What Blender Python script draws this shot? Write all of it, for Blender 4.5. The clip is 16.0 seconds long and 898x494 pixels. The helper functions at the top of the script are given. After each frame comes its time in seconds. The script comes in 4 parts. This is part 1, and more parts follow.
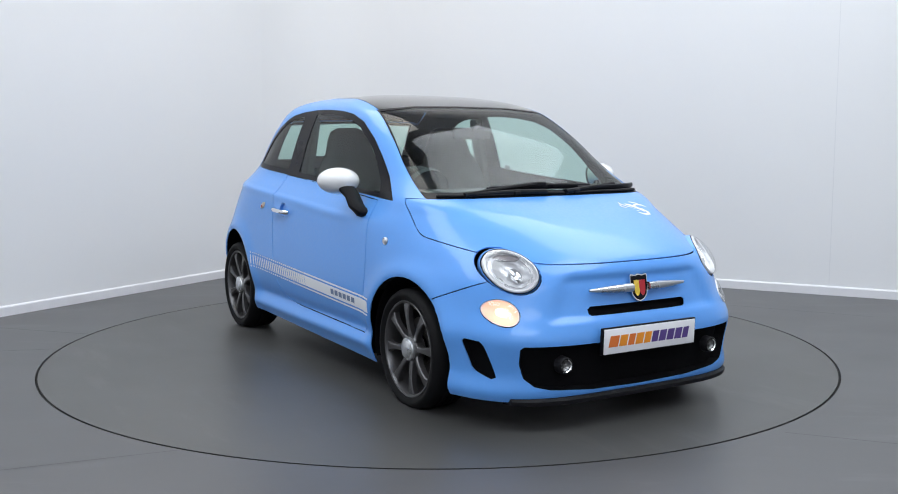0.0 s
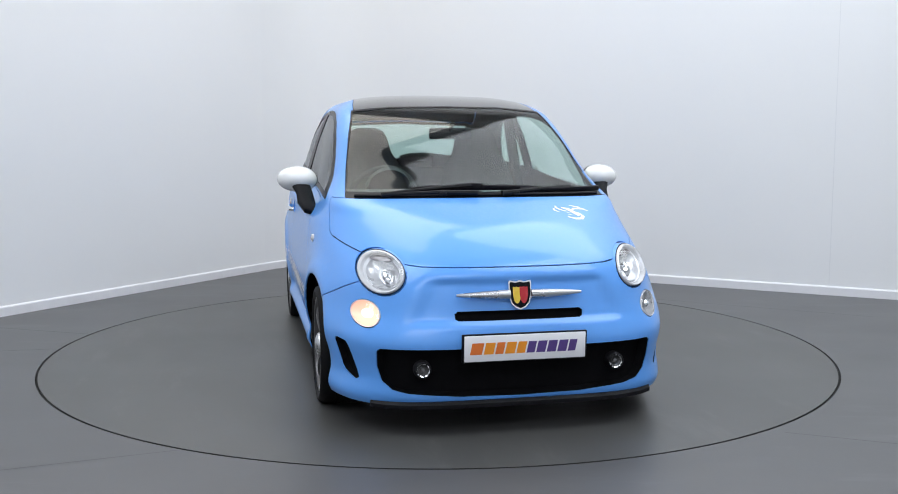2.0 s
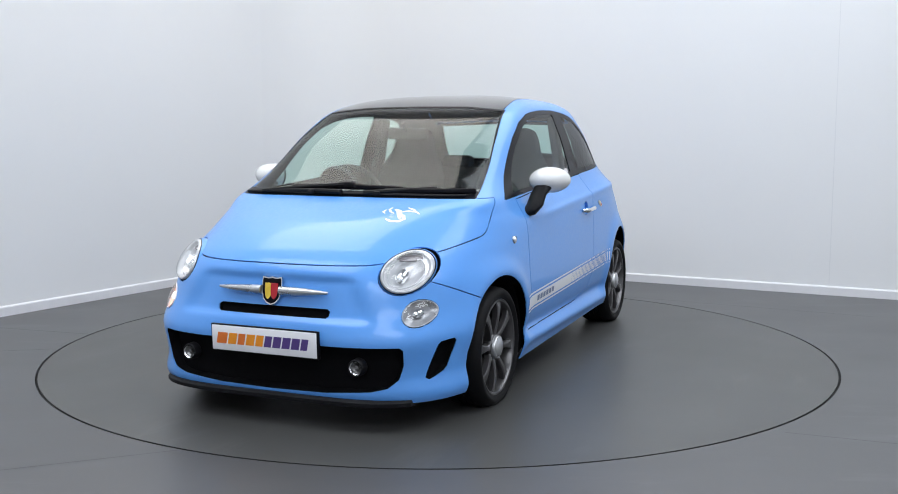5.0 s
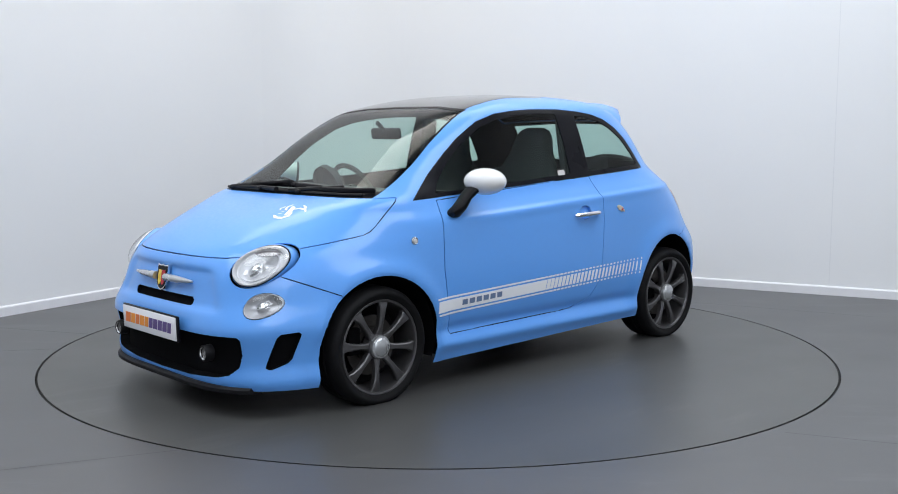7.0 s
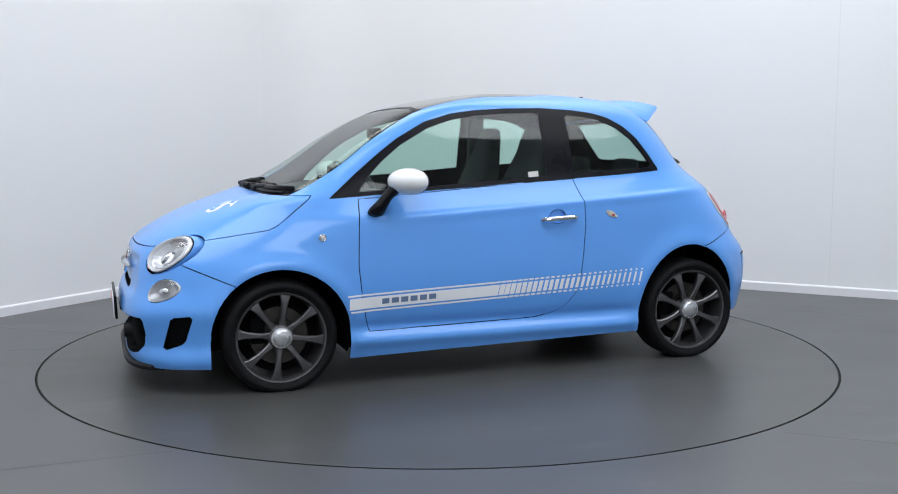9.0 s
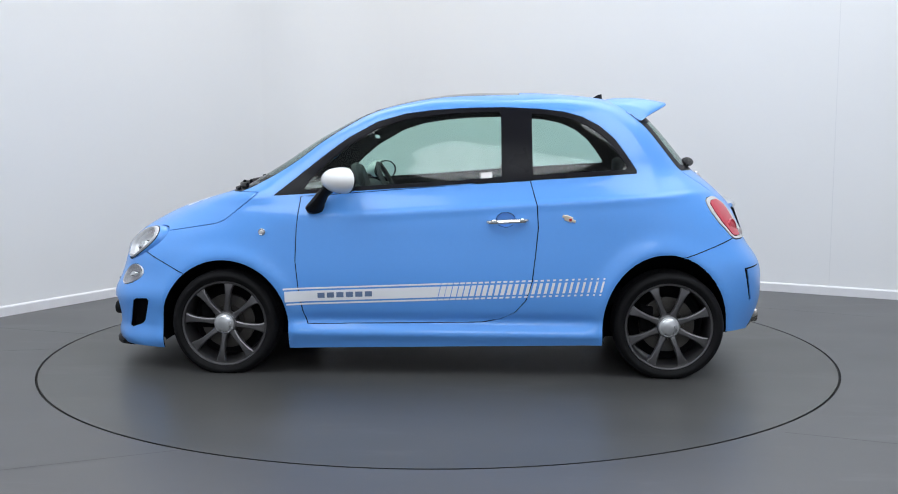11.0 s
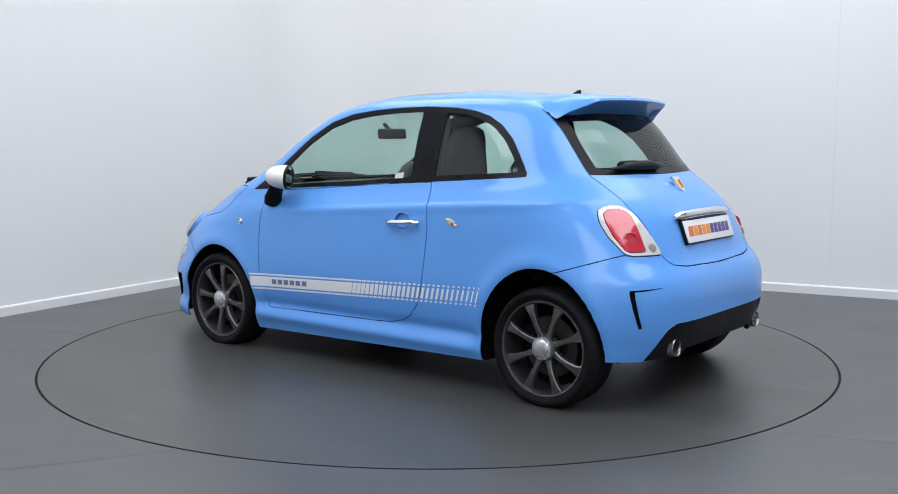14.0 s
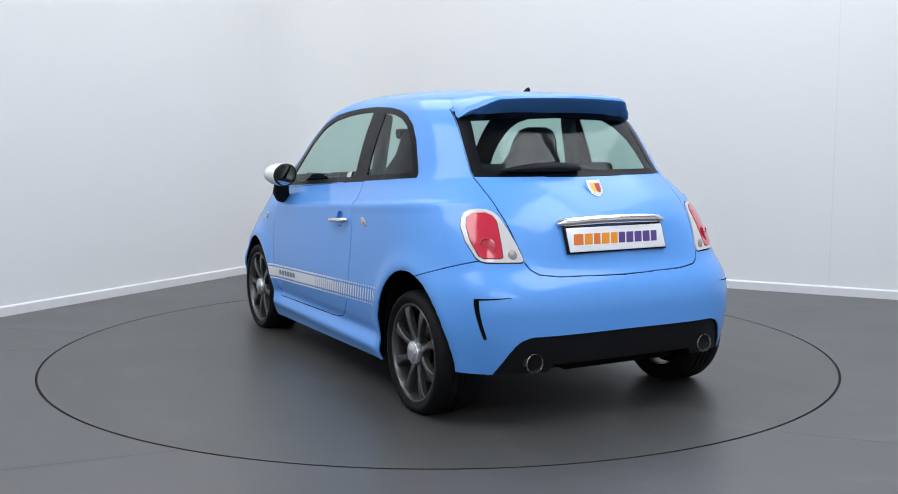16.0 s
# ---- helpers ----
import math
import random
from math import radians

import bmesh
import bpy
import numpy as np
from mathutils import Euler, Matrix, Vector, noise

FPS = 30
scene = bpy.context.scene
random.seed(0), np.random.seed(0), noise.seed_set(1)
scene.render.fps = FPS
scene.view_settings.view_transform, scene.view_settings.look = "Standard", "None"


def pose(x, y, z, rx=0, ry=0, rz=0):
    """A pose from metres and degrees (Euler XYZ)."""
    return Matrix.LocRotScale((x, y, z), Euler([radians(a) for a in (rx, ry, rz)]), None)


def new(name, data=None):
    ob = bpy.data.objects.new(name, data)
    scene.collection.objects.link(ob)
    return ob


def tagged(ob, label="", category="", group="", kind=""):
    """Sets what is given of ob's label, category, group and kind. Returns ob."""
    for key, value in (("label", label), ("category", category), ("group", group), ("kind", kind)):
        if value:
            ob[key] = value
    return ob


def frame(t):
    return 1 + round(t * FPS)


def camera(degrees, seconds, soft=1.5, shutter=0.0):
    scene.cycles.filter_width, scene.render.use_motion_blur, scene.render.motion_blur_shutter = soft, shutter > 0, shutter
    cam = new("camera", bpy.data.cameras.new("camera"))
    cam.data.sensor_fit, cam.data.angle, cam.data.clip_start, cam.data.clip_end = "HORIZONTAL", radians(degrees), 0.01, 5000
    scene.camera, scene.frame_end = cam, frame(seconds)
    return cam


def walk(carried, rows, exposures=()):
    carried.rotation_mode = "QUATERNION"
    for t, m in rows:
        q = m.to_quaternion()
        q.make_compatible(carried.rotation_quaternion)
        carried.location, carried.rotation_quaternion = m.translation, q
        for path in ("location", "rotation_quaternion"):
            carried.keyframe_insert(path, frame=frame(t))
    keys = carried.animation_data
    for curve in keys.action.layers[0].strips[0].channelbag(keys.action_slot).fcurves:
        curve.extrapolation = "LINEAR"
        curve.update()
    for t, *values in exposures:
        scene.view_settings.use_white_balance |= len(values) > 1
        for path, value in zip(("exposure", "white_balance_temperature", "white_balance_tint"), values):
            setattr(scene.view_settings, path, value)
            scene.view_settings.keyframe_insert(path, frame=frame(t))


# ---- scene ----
cam = camera(48.55, 16.0, soft=1.0)
EYE = pose(0.0, -5.819, 1.234, 90 - 6.334, 0, -0.556)
walk(cam, [(0.0, EYE), (16.0, EYE)], exposures=[(0.0, 0.0), (16.0, 0.0)])

# ---- light: a closed white studio under ceiling panels ----
world = bpy.data.worlds.new("studio_world")
scene.world = world
world.use_nodes = True
world.node_tree.nodes["Background"].inputs[0].default_value = (0.9, 0.95, 1.0, 1)
world.node_tree.nodes["Background"].inputs[1].default_value = 0.05


def area_lamp(name, x, y, z, sx, sy, watts, colour, turn=0.0):
    data = bpy.data.lights.new(name, "AREA")
    data.shape, data.size, data.size_y = "RECTANGLE", sx, sy
    data.energy, data.color = watts, colour
    ob = new(name, data)
    ob.matrix_world = pose(x, y, z, 0, 0, turn)
    return ob


CEIL = 4.6
WARM, COOL = (1.0, 0.97, 0.91), (0.90, 0.95, 1.0)
LAMPS = [(-1.6, 1.6, 3.4, 2.6, WARM, 90), (2.3, 1.0, 3.6, 2.6, COOL, 98), (-2.5, -2.5, 3.2, 3.0, COOL, 138), (2.8, -2.6, 3.2, 3.0, COOL, 148), (0.4, -7.4, 4.0, 3.0, COOL, 178)]
for lx, ly, sx, sy, col, watts in LAMPS:
    area_lamp("ceiling_lamp", lx, ly, CEIL - 0.06, sx, sy, watts, col, -28)

# ---- materials ----


def nodes_of(name):
    m = bpy.data.materials.new(name)
    m.use_nodes = True
    nt = m.node_tree
    return m, nt, nt.nodes["Principled BSDF"]


def plain(name, colour, rough=0.5, metal=0.0, coat=0.0, grain=0.06, scale=60.0, bump=0.0, spec=0.5, detail=4.0, rough_var=0.05, coat_rough=0.06):
    """A surface with a little variation of colour, gloss and relief."""
    m, nt, b = nodes_of(name)
    tc = nt.nodes.new("ShaderNodeTexCoord")
    n1 = nt.nodes.new("ShaderNodeTexNoise")
    n1.inputs["Scale"].default_value, n1.inputs["Detail"].default_value = scale, detail
    n2 = nt.nodes.new("ShaderNodeTexNoise")
    n2.inputs["Scale"].default_value, n2.inputs["Detail"].default_value = scale / 14, 3.0
    nt.links.new(tc.outputs["Object"], n1.inputs["Vector"])
    nt.links.new(tc.outputs["Object"], n2.inputs["Vector"])
    mix = nt.nodes.new("ShaderNodeMath")
    mix.operation = "ADD"
    nt.links.new(n1.outputs["Fac"], mix.inputs[0])
    nt.links.new(n2.outputs["Fac"], mix.inputs[1])
    ramp = nt.nodes.new("ShaderNodeMapRange")
    ramp.inputs["From Min"].default_value, ramp.inputs["From Max"].default_value = 0.6, 1.4
    ramp.inputs["To Min"].default_value, ramp.inputs["To Max"].default_value = 1 - grain, 1 + grain
    nt.links.new(mix.outputs[0], ramp.inputs["Value"])
    mul = nt.nodes.new("ShaderNodeVectorMath")
    mul.operation = "SCALE"
    mul.inputs[0].default_value = colour
    nt.links.new(ramp.outputs[0], mul.inputs["Scale"])
    nt.links.new(mul.outputs[0], b.inputs["Base Color"])
    rr = nt.nodes.new("ShaderNodeMapRange")
    rr.inputs["From Min"].default_value, rr.inputs["From Max"].default_value = 0.3, 0.7
    rr.inputs["To Min"].default_value, rr.inputs["To Max"].default_value = max(0.02, rough - rough_var), rough + rough_var
    nt.links.new(n2.outputs["Fac"], rr.inputs["Value"])
    nt.links.new(rr.outputs[0], b.inputs["Roughness"])
    b.inputs["Metallic"].default_value = metal
    b.inputs["Specular IOR Level"].default_value = spec
    b.inputs["Coat Weight"].default_value = coat
    b.inputs["Coat Roughness"].default_value = coat_rough
    if bump:
        bp = nt.nodes.new("ShaderNodeBump")
        bp.inputs["Strength"].default_value, bp.inputs["Distance"].default_value = 0.4, bump
        nt.links.new(n1.outputs["Fac"], bp.inputs["Height"])
        nt.links.new(bp.outputs[0], b.inputs["Normal"])
    return m


def glassy(name, tint, gloss=1.0):
    """Thin tinted glass: light passes straight through, Fresnel drives the gloss."""
    m, nt, b = nodes_of(name)
    nt.nodes.remove(b)
    tr = nt.nodes.new("ShaderNodeBsdfTransparent")
    tr.inputs[0].default_value = (*tint, 1)
    gl = nt.nodes.new("ShaderNodeBsdfGlossy")
    gl.inputs["Roughness"].default_value = 0.03
    lw = nt.nodes.new("ShaderNodeLayerWeight")
    lw.inputs["Blend"].default_value = 0.5
    pw = nt.nodes.new("ShaderNodeMath")
    pw.operation = "POWER"
    pw.inputs[1].default_value = 5.0
    nt.links.new(lw.outputs["Facing"], pw.inputs[0])
    fr = nt.nodes.new("ShaderNodeMath")
    fr.operation = "MULTIPLY_ADD"
    fr.inputs[1].default_value, fr.inputs[2].default_value = 0.55 + 0.4 * gloss, 0.055 * gloss
    nt.links.new(pw.outputs[0], fr.inputs[0])
    mx = nt.nodes.new("ShaderNodeMixShader")
    nt.links.new(fr.outputs[0], mx.inputs[0])
    nt.links.new(tr.outputs[0], mx.inputs[1])
    nt.links.new(gl.outputs[0], mx.inputs[2])
    nt.links.new(mx.outputs[0], nt.nodes["Material Output"].inputs[0])
    return m


def glowing(name, colour, strength, rough=0.2):
    m, nt, b = nodes_of(name)
    b.inputs["Base Color"].default_value = (*colour, 1)
    b.inputs["Roughness"].default_value = rough
    b.inputs["Emission Color"].default_value = (*colour, 1)
    b.inputs["Emission Strength"].default_value = strength
    return m


PAINT = plain("blue_paint", (0.103, 0.328, 0.81), 0.40, coat=0.55, grain=0.015, scale=900, spec=0.35, coat_rough=0.10)
BLACK_GLOSS = plain("black_glass_panel", (0.012, 0.012, 0.014), 0.12, coat=0.5, grain=0.05, scale=40)
FRAME_BLACK = plain("black_window_frame", (0.006, 0.006, 0.009), 0.30, grain=0.05, spec=0.11)
PLASTIC = plain("black_plastic", (0.008, 0.008, 0.010), 0.5, grain=0.15, scale=300, bump=0.0004, spec=0.15)
TRIM = plain("dark_cabin_trim", (0.040, 0.042, 0.046), 0.65, grain=0.15, scale=200, bump=0.0006)
CLOTH = plain("dark_seat_cloth", (0.032, 0.033, 0.038), 0.85, grain=0.25, scale=500, bump=0.001)
LINER = plain("grey_headliner", (0.085, 0.085, 0.085), 0.9, grain=0.08, scale=400)
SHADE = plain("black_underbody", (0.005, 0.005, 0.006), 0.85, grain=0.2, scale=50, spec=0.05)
RUBBER = plain("tyre_rubber", (0.007, 0.007, 0.008), 0.6, grain=0.2, scale=160, bump=0.0006, spec=0.12)
GUNMETAL = plain("gunmetal_alloy", (0.115, 0.113, 0.118), 0.32, metal=0.75, grain=0.08, scale=120)
DISC_STEEL = plain("brake_steel", (0.075, 0.07, 0.066), 0.45, metal=0.9, grain=0.15, scale=80)
CHROME = plain("chrome", (0.80, 0.81, 0.83), 0.10, metal=1.0, grain=0.02)
SATIN = plain("satin_silver", (0.58, 0.59, 0.61), 0.30, metal=0.85, grain=0.04)
WHITE_GLOSS = plain("white_gloss_shell", (0.80, 0.80, 0.80), 0.22, coat=0.5, grain=0.01)
DECAL = plain("white_vinyl", (0.78, 0.80, 0.84), 0.4, grain=0.02, scale=200)
DECAL_GREY = plain("grey_vinyl", (0.13, 0.19, 0.32), 0.4, grain=0.05)
PLATE = plain("plate_acrylic", (0.82, 0.82, 0.86), 0.22, coat=0.3, grain=0.02)
ORANGE = plain("orange_print", (0.80, 0.28, 0.02), 0.35, grain=0.05)
AMBER = plain("deep_orange_print", (0.70, 0.17, 0.03), 0.35, grain=0.05)
PURPLE = plain("purple_print", (0.09, 0.05, 0.22), 0.35, grain=0.05)
RED_LENS = plain("red_lens", (0.55, 0.02, 0.05), 0.12, coat=0.8, grain=0.06, scale=90)
CLEAR_LENS = plain("pale_lens", (0.62, 0.60, 0.60), 0.15, coat=0.8, grain=0.05, scale=120)
GREY_LENS = plain("grey_lens", (0.30, 0.27, 0.28), 0.15, coat=0.8, grain=0.1, scale=120)
FOG_LENS = plain("smoked_fog_lens", (0.16, 0.16, 0.165), 0.2, metal=0.5, coat=0.8, grain=0.15, scale=120)
GOLD = plain("pale_gold_enamel", (0.66, 0.60, 0.48), 0.3, metal=0.6, grain=0.06)
YELLOW = plain("yellow_enamel", (0.75, 0.52, 0.06), 0.3, grain=0.05)
RED = plain("red_enamel", (0.45, 0.02, 0.03), 0.3, grain=0.05)
LAMP_HOT = glowing("lit_bulb", (1.0, 0.86, 0.74), 2.2)
LAMP_GLOW = glowing("lit_position_lamp", (1.0, 0.50, 0.36), 0.75)
GLASS = glassy("green_tinted_glass", (0.70, 0.87, 0.81), 0.8)
GLASS_WS = glassy("windscreen_glass", (0.72, 0.85, 0.82), 0.75)
GLASS_BACK = glassy("rear_glass", (0.62, 0.76, 0.72), 0.6)
LENS = glassy("clear_lens", (0.95, 0.96, 0.97))
REFLECTOR = plain("lamp_reflector", (0.84, 0.84, 0.86), 0.30, metal=0.5, grain=0.10, scale=70)
DIM_REFLECTOR = plain("dull_lamp_reflector", (0.40, 0.40, 0.42), 0.3, metal=0.5, grain=0.15, scale=90)
LAMP_TRIM = plain("pale_lamp_trim", (0.70, 0.70, 0.72), 0.3, metal=0.2, grain=0.05)
EXHAUST = plain("sooty_chrome", (0.30, 0.29, 0.28), 0.25, metal=0.9, grain=0.15, scale=60)
MIRROR = plain("mirror_glass", (0.85, 0.88, 0.88), 0.03, metal=1.0, grain=0.0, rough_var=0.01)


def wall_paint():
    m, nt, b = nodes_of("white_wall_paint")
    tc = nt.nodes.new("ShaderNodeTexCoord")
    n = nt.nodes.new("ShaderNodeTexNoise")
    n.inputs["Scale"].default_value, n.inputs["Detail"].default_value = 1.3, 5
    nt.links.new(tc.outputs["Object"], n.inputs["Vector"])
    r = nt.nodes.new("ShaderNodeMix")
    r.data_type = "RGBA"
    r.inputs["A"].default_value, r.inputs["B"].default_value = (0.755, 0.765, 0.785, 1), (0.79, 0.795, 0.805, 1)
    nt.links.new(n.outputs["Fac"], r.inputs["Factor"])
    nt.links.new(r.outputs["Result"], b.inputs["Base Color"])
    f = nt.nodes.new("ShaderNodeTexNoise")
    f.inputs["Scale"].default_value = 160
    nt.links.new(tc.outputs["Object"], f.inputs["Vector"])
    bp = nt.nodes.new("ShaderNodeBump")
    bp.inputs["Strength"].default_value, bp.inputs["Distance"].default_value = 0.15, 0.001
    nt.links.new(f.outputs["Fac"], bp.inputs["Height"])
    nt.links.new(bp.outputs[0], b.inputs["Normal"])
    b.inputs["Roughness"].default_value = 0.55
    return m


def floor_paint(name, base, seed):
    """Grey painted floor: patchy tone, faint streaks, scuffs and uneven gloss."""
    m, nt, b = nodes_of(name)
    tc = nt.nodes.new("ShaderNodeTexCoord")
    mp = nt.nodes.new("ShaderNodeMapping")
    mp.inputs["Location"].default_value = (seed, seed * 0.7, 0)
    nt.links.new(tc.outputs["Object"], mp.inputs["Vector"])
    big = nt.nodes.new("ShaderNodeTexNoise")
    big.inputs["Scale"].default_value, big.inputs["Detail"].default_value = 0.9, 4
    nt.links.new(mp.outputs[0], big.inputs["Vector"])
    st = nt.nodes.new("ShaderNodeMapping")
    st.inputs["Scale"].default_value = (0.5, 1.8, 1)
    st.inputs["Rotation"].default_value = (0, 0, 0.5)
    nt.links.new(mp.outputs[0], st.inputs["Vector"])
    streak = nt.nodes.new("ShaderNodeTexNoise")
    streak.inputs["Scale"].default_value, streak.inputs["Detail"].default_value = 1.6, 6
    nt.links.new(st.outputs[0], streak.inputs["Vector"])
    fine = nt.nodes.new("ShaderNodeTexNoise")
    fine.inputs["Scale"].default_value, fine.inputs["Detail"].default_value = 55, 5
    nt.links.new(mp.outputs[0], fine.inputs["Vector"])
    a1 = nt.nodes.new("ShaderNodeMath")
    a1.operation = "ADD"
    nt.links.new(big.outputs["Fac"], a1.inputs[0])
    nt.links.new(streak.outputs["Fac"], a1.inputs[1])
    a2 = nt.nodes.new("ShaderNodeMath")
    a2.operation = "MULTIPLY_ADD"
    a2.inputs[1].default_value = 0.16
    nt.links.new(fine.outputs["Fac"], a2.inputs[0])
    nt.links.new(a1.outputs[0], a2.inputs[2])
    mr = nt.nodes.new("ShaderNodeMapRange")
    mr.inputs["From Min"].default_value, mr.inputs["From Max"].default_value = 0.75, 1.6
    mr.inputs["To Min"].default_value, mr.inputs["To Max"].default_value = 0.84, 1.16
    nt.links.new(a2.outputs[0], mr.inputs["Value"])
    mul = nt.nodes.new("ShaderNodeVectorMath")
    mul.operation = "SCALE"
    mul.inputs[0].default_value = base
    scuff = nt.nodes.new("ShaderNodeTexNoise")
    scuff.inputs["Scale"].default_value, scuff.inputs["Detail"].default_value, scuff.inputs["Roughness"].default_value = 1.9, 9, 0.66
    nt.links.new(st.outputs[0], scuff.inputs["Vector"])
    sm = nt.nodes.new("ShaderNodeMapRange")
    sm.interpolation_type = "SMOOTHSTEP"
    sm.inputs["From Min"].default_value, sm.inputs["From Max"].default_value = 0.54, 0.72
    sm.inputs["To Min"].default_value, sm.inputs["To Max"].default_value = 1.0, 1.32
    nt.links.new(scuff.outputs["Fac"], sm.inputs["Value"])
    both = nt.nodes.new("ShaderNodeMath")
    both.operation = "MULTIPLY"
    nt.links.new(mr.outputs[0], both.inputs[0])
    nt.links.new(sm.outputs[0], both.inputs[1])
    nt.links.new(both.outputs[0], mul.inputs["Scale"])
    nt.links.new(mul.outputs[0], b.inputs["Base Color"])
    rr = nt.nodes.new("ShaderNodeMapRange")
    rr.inputs["From Min"].default_value, rr.inputs["From Max"].default_value = 0.0, 1.0
    rr.inputs["To Min"].default_value, rr.inputs["To Max"].default_value = 0.30, 0.47
    nt.links.new(big.outputs["Fac"], rr.inputs["Value"])
    nt.links.new(rr.outputs[0], b.inputs["Roughness"])
    b.inputs["Specular IOR Level"].default_value = 0.55
    return m


WALL = wall_paint()
FLOOR = floor_paint("grey_floor_paint", (0.073, 0.073, 0.077), 3.1)
TABLE = floor_paint("grey_turntable_paint", (0.064, 0.064, 0.063), 8.4)
SEAM = plain("black_gap", (0.004, 0.004, 0.004), 0.8)
JOINT = plain("floor_joint_filler", (0.085, 0.085, 0.09), 0.6)
SKIRTING = plain("skirting_paint", (0.74, 0.74, 0.77), 0.35, grain=0.03, scale=20)
CEILING = plain("white_ceiling_paint", (0.78, 0.78, 0.78), 0.7, grain=0.02)

# ---- mesh helpers ----


def mesh_of(name, bm, material, smooth=35.0):
    bmesh.ops.remove_doubles(bm, verts=bm.verts, dist=1e-6)
    if smooth:
        lim = radians(smooth)
        for f in bm.faces:
            f.smooth = True
        for e in bm.edges:
            if len(e.link_faces) == 2 and e.calc_face_angle(0) > lim:
                e.smooth = False
    me = bpy.data.meshes.new(name)
    bm.to_mesh(me)
    bm.free()
    for mat in material if isinstance(material, (list, tuple)) else [material]:
        me.materials.append(mat)
    return me


def part(name, bm, material, parent=None, label="", smooth=35.0):
    ob = new(name, mesh_of(name, bm, material, smooth))
    ob.parent = parent
    return tagged(ob, label)


def box(bm, cx, cy, cz, sx, sy, sz, m=None, bevel=0.0, segs=2):
    g = bmesh.ops.create_cube(bm, size=1.0)
    vs = g["verts"]
    bmesh.ops.scale(bm, vec=(sx, sy, sz), verts=vs)
    if bevel:
        es = list({e for v in vs for e in v.link_edges})
        r = bmesh.ops.bevel(bm, geom=es, offset=bevel, segments=segs, affect="EDGES", profile=0.5)
        vs = list({v for f in r["faces"] for v in f.verts} | {v for v in vs if v.is_valid})
    mm = Matrix.Translation((cx, cy, cz)) @ (m or Matrix.Identity(4))
    bmesh.ops.transform(bm, matrix=mm, verts=vs)
    return vs


def lathe(bm, profile, centre, axis, segs=40, start=(0, 0, 1), close=False):
    """Turns (radius, depth) pairs about an axis through centre."""
    axis = Vector(axis).normalized()
    u = Vector(start)
    u = (u - axis * u.dot(axis)).normalized()
    v = axis.cross(u)
    rings = []
    for r, d in profile:
        c = Vector(centre) + axis * d
        if r < 1e-6:
            rings.append([bm.verts.new(c)])
        else:
            rings.append([bm.verts.new(c + (u * math.cos(k * 2 * math.pi / segs) + v * math.sin(k * 2 * math.pi / segs)) * r) for k in range(segs)])
    for a, b in zip(rings, rings[1:]):
        for k in range(segs):
            q = [a[k % len(a)], a[(k + 1) % len(a)], b[(k + 1) % len(b)], b[k % len(b)]]
            q = list(dict.fromkeys(q))
            if len(q) > 2:
                bm.faces.new(q)
    return rings


def tube(bm, pts, radius, segs=8, flat=1.0):
    """A round bar along points."""
    pts = [Vector(p) for p in pts]
    rings = []
    for i, p in enumerate(pts):
        d = (pts[min(i + 1, len(pts) - 1)] - pts[max(i - 1, 0)]).normalized()
        s = d.cross(Vector((0, 0, 1)))
        s = s.normalized() if s.length > 1e-4 else Vector((1, 0, 0))
        w = s.cross(d).normalized()
        r = radius[i] if isinstance(radius, (list, tuple)) else radius
        rings.append([bm.verts.new(p + s * math.cos(k * 2 * math.pi / segs) * r + w * math.sin(k * 2 * math.pi / segs) * r * flat) for k in range(segs)])
    for a, b in zip(rings, rings[1:]):
        for k in range(segs):
            bm.faces.new([a[k], a[(k + 1) % segs], b[(k + 1) % segs], b[k]])
    bm.faces.new(rings[0][::-1])
    bm.faces.new(rings[-1])


def grid_mesh(bm, fn, nu, nv):
    vs = [[bm.verts.new(fn(i / nu, j / nv)) for j in range(nv + 1)] for i in range(nu + 1)]
    for i in range(nu):
        for j in range(nv):
            bm.faces.new([vs[i][j], vs[i + 1][j], vs[i + 1][j + 1], vs[i][j + 1]])
    return vs


# ---- the studio ----
RING = 2.224
CORNER = Vector((-1.16, 4.14, 0))
ALONG_L = Vector((-0.507, -0.862, 0)).normalized()
ALONG_R = Vector((0.8796, -0.4755, 0)).normalized()
COVE = 0.9
LONG = 11.0


def wall_path():
    """The inner face of the two walls that meet in a rounded corner."""
    a, b = CORNER + ALONG_L * COVE, CORNER + ALONG_R * COVE
    mid = [a.lerp(CORNER, k / 14).lerp(CORNER.lerp(b, k / 14), k / 14) for k in range(15)]
    return a, b, mid


def strip_wall(name, pts, height, thick, material, base=0.0, label="", smooth=35.0):
    """A wall that stands along pts, with its inner face on them."""
    bm = bmesh.new()
    rows = []
    for i, p in enumerate(pts):
        d = (pts[min(i + 1, len(pts) - 1)] - pts[max(i - 1, 0)]).normalized()
        out = Vector((-d.y, d.x, 0)) * thick
        rows.append([bm.verts.new(p + o + Vector((0, 0, z))) for o, z in ((Vector(), base), (Vector(), height), (out, height), (out, base))])
    for a, b in zip(rows, rows[1:]):
        for k in range(4):
            bm.faces.new([a[k], b[k], b[(k + 1) % 4], a[(k + 1) % 4]])
    bm.faces.new(rows[0])
    bm.faces.new(rows[-1][::-1])
    bmesh.ops.recalc_face_normals(bm, faces=bm.faces)
    ob = part(name, bm, material, None, label, smooth)
    ob["kind"] = "structure"
    return ob


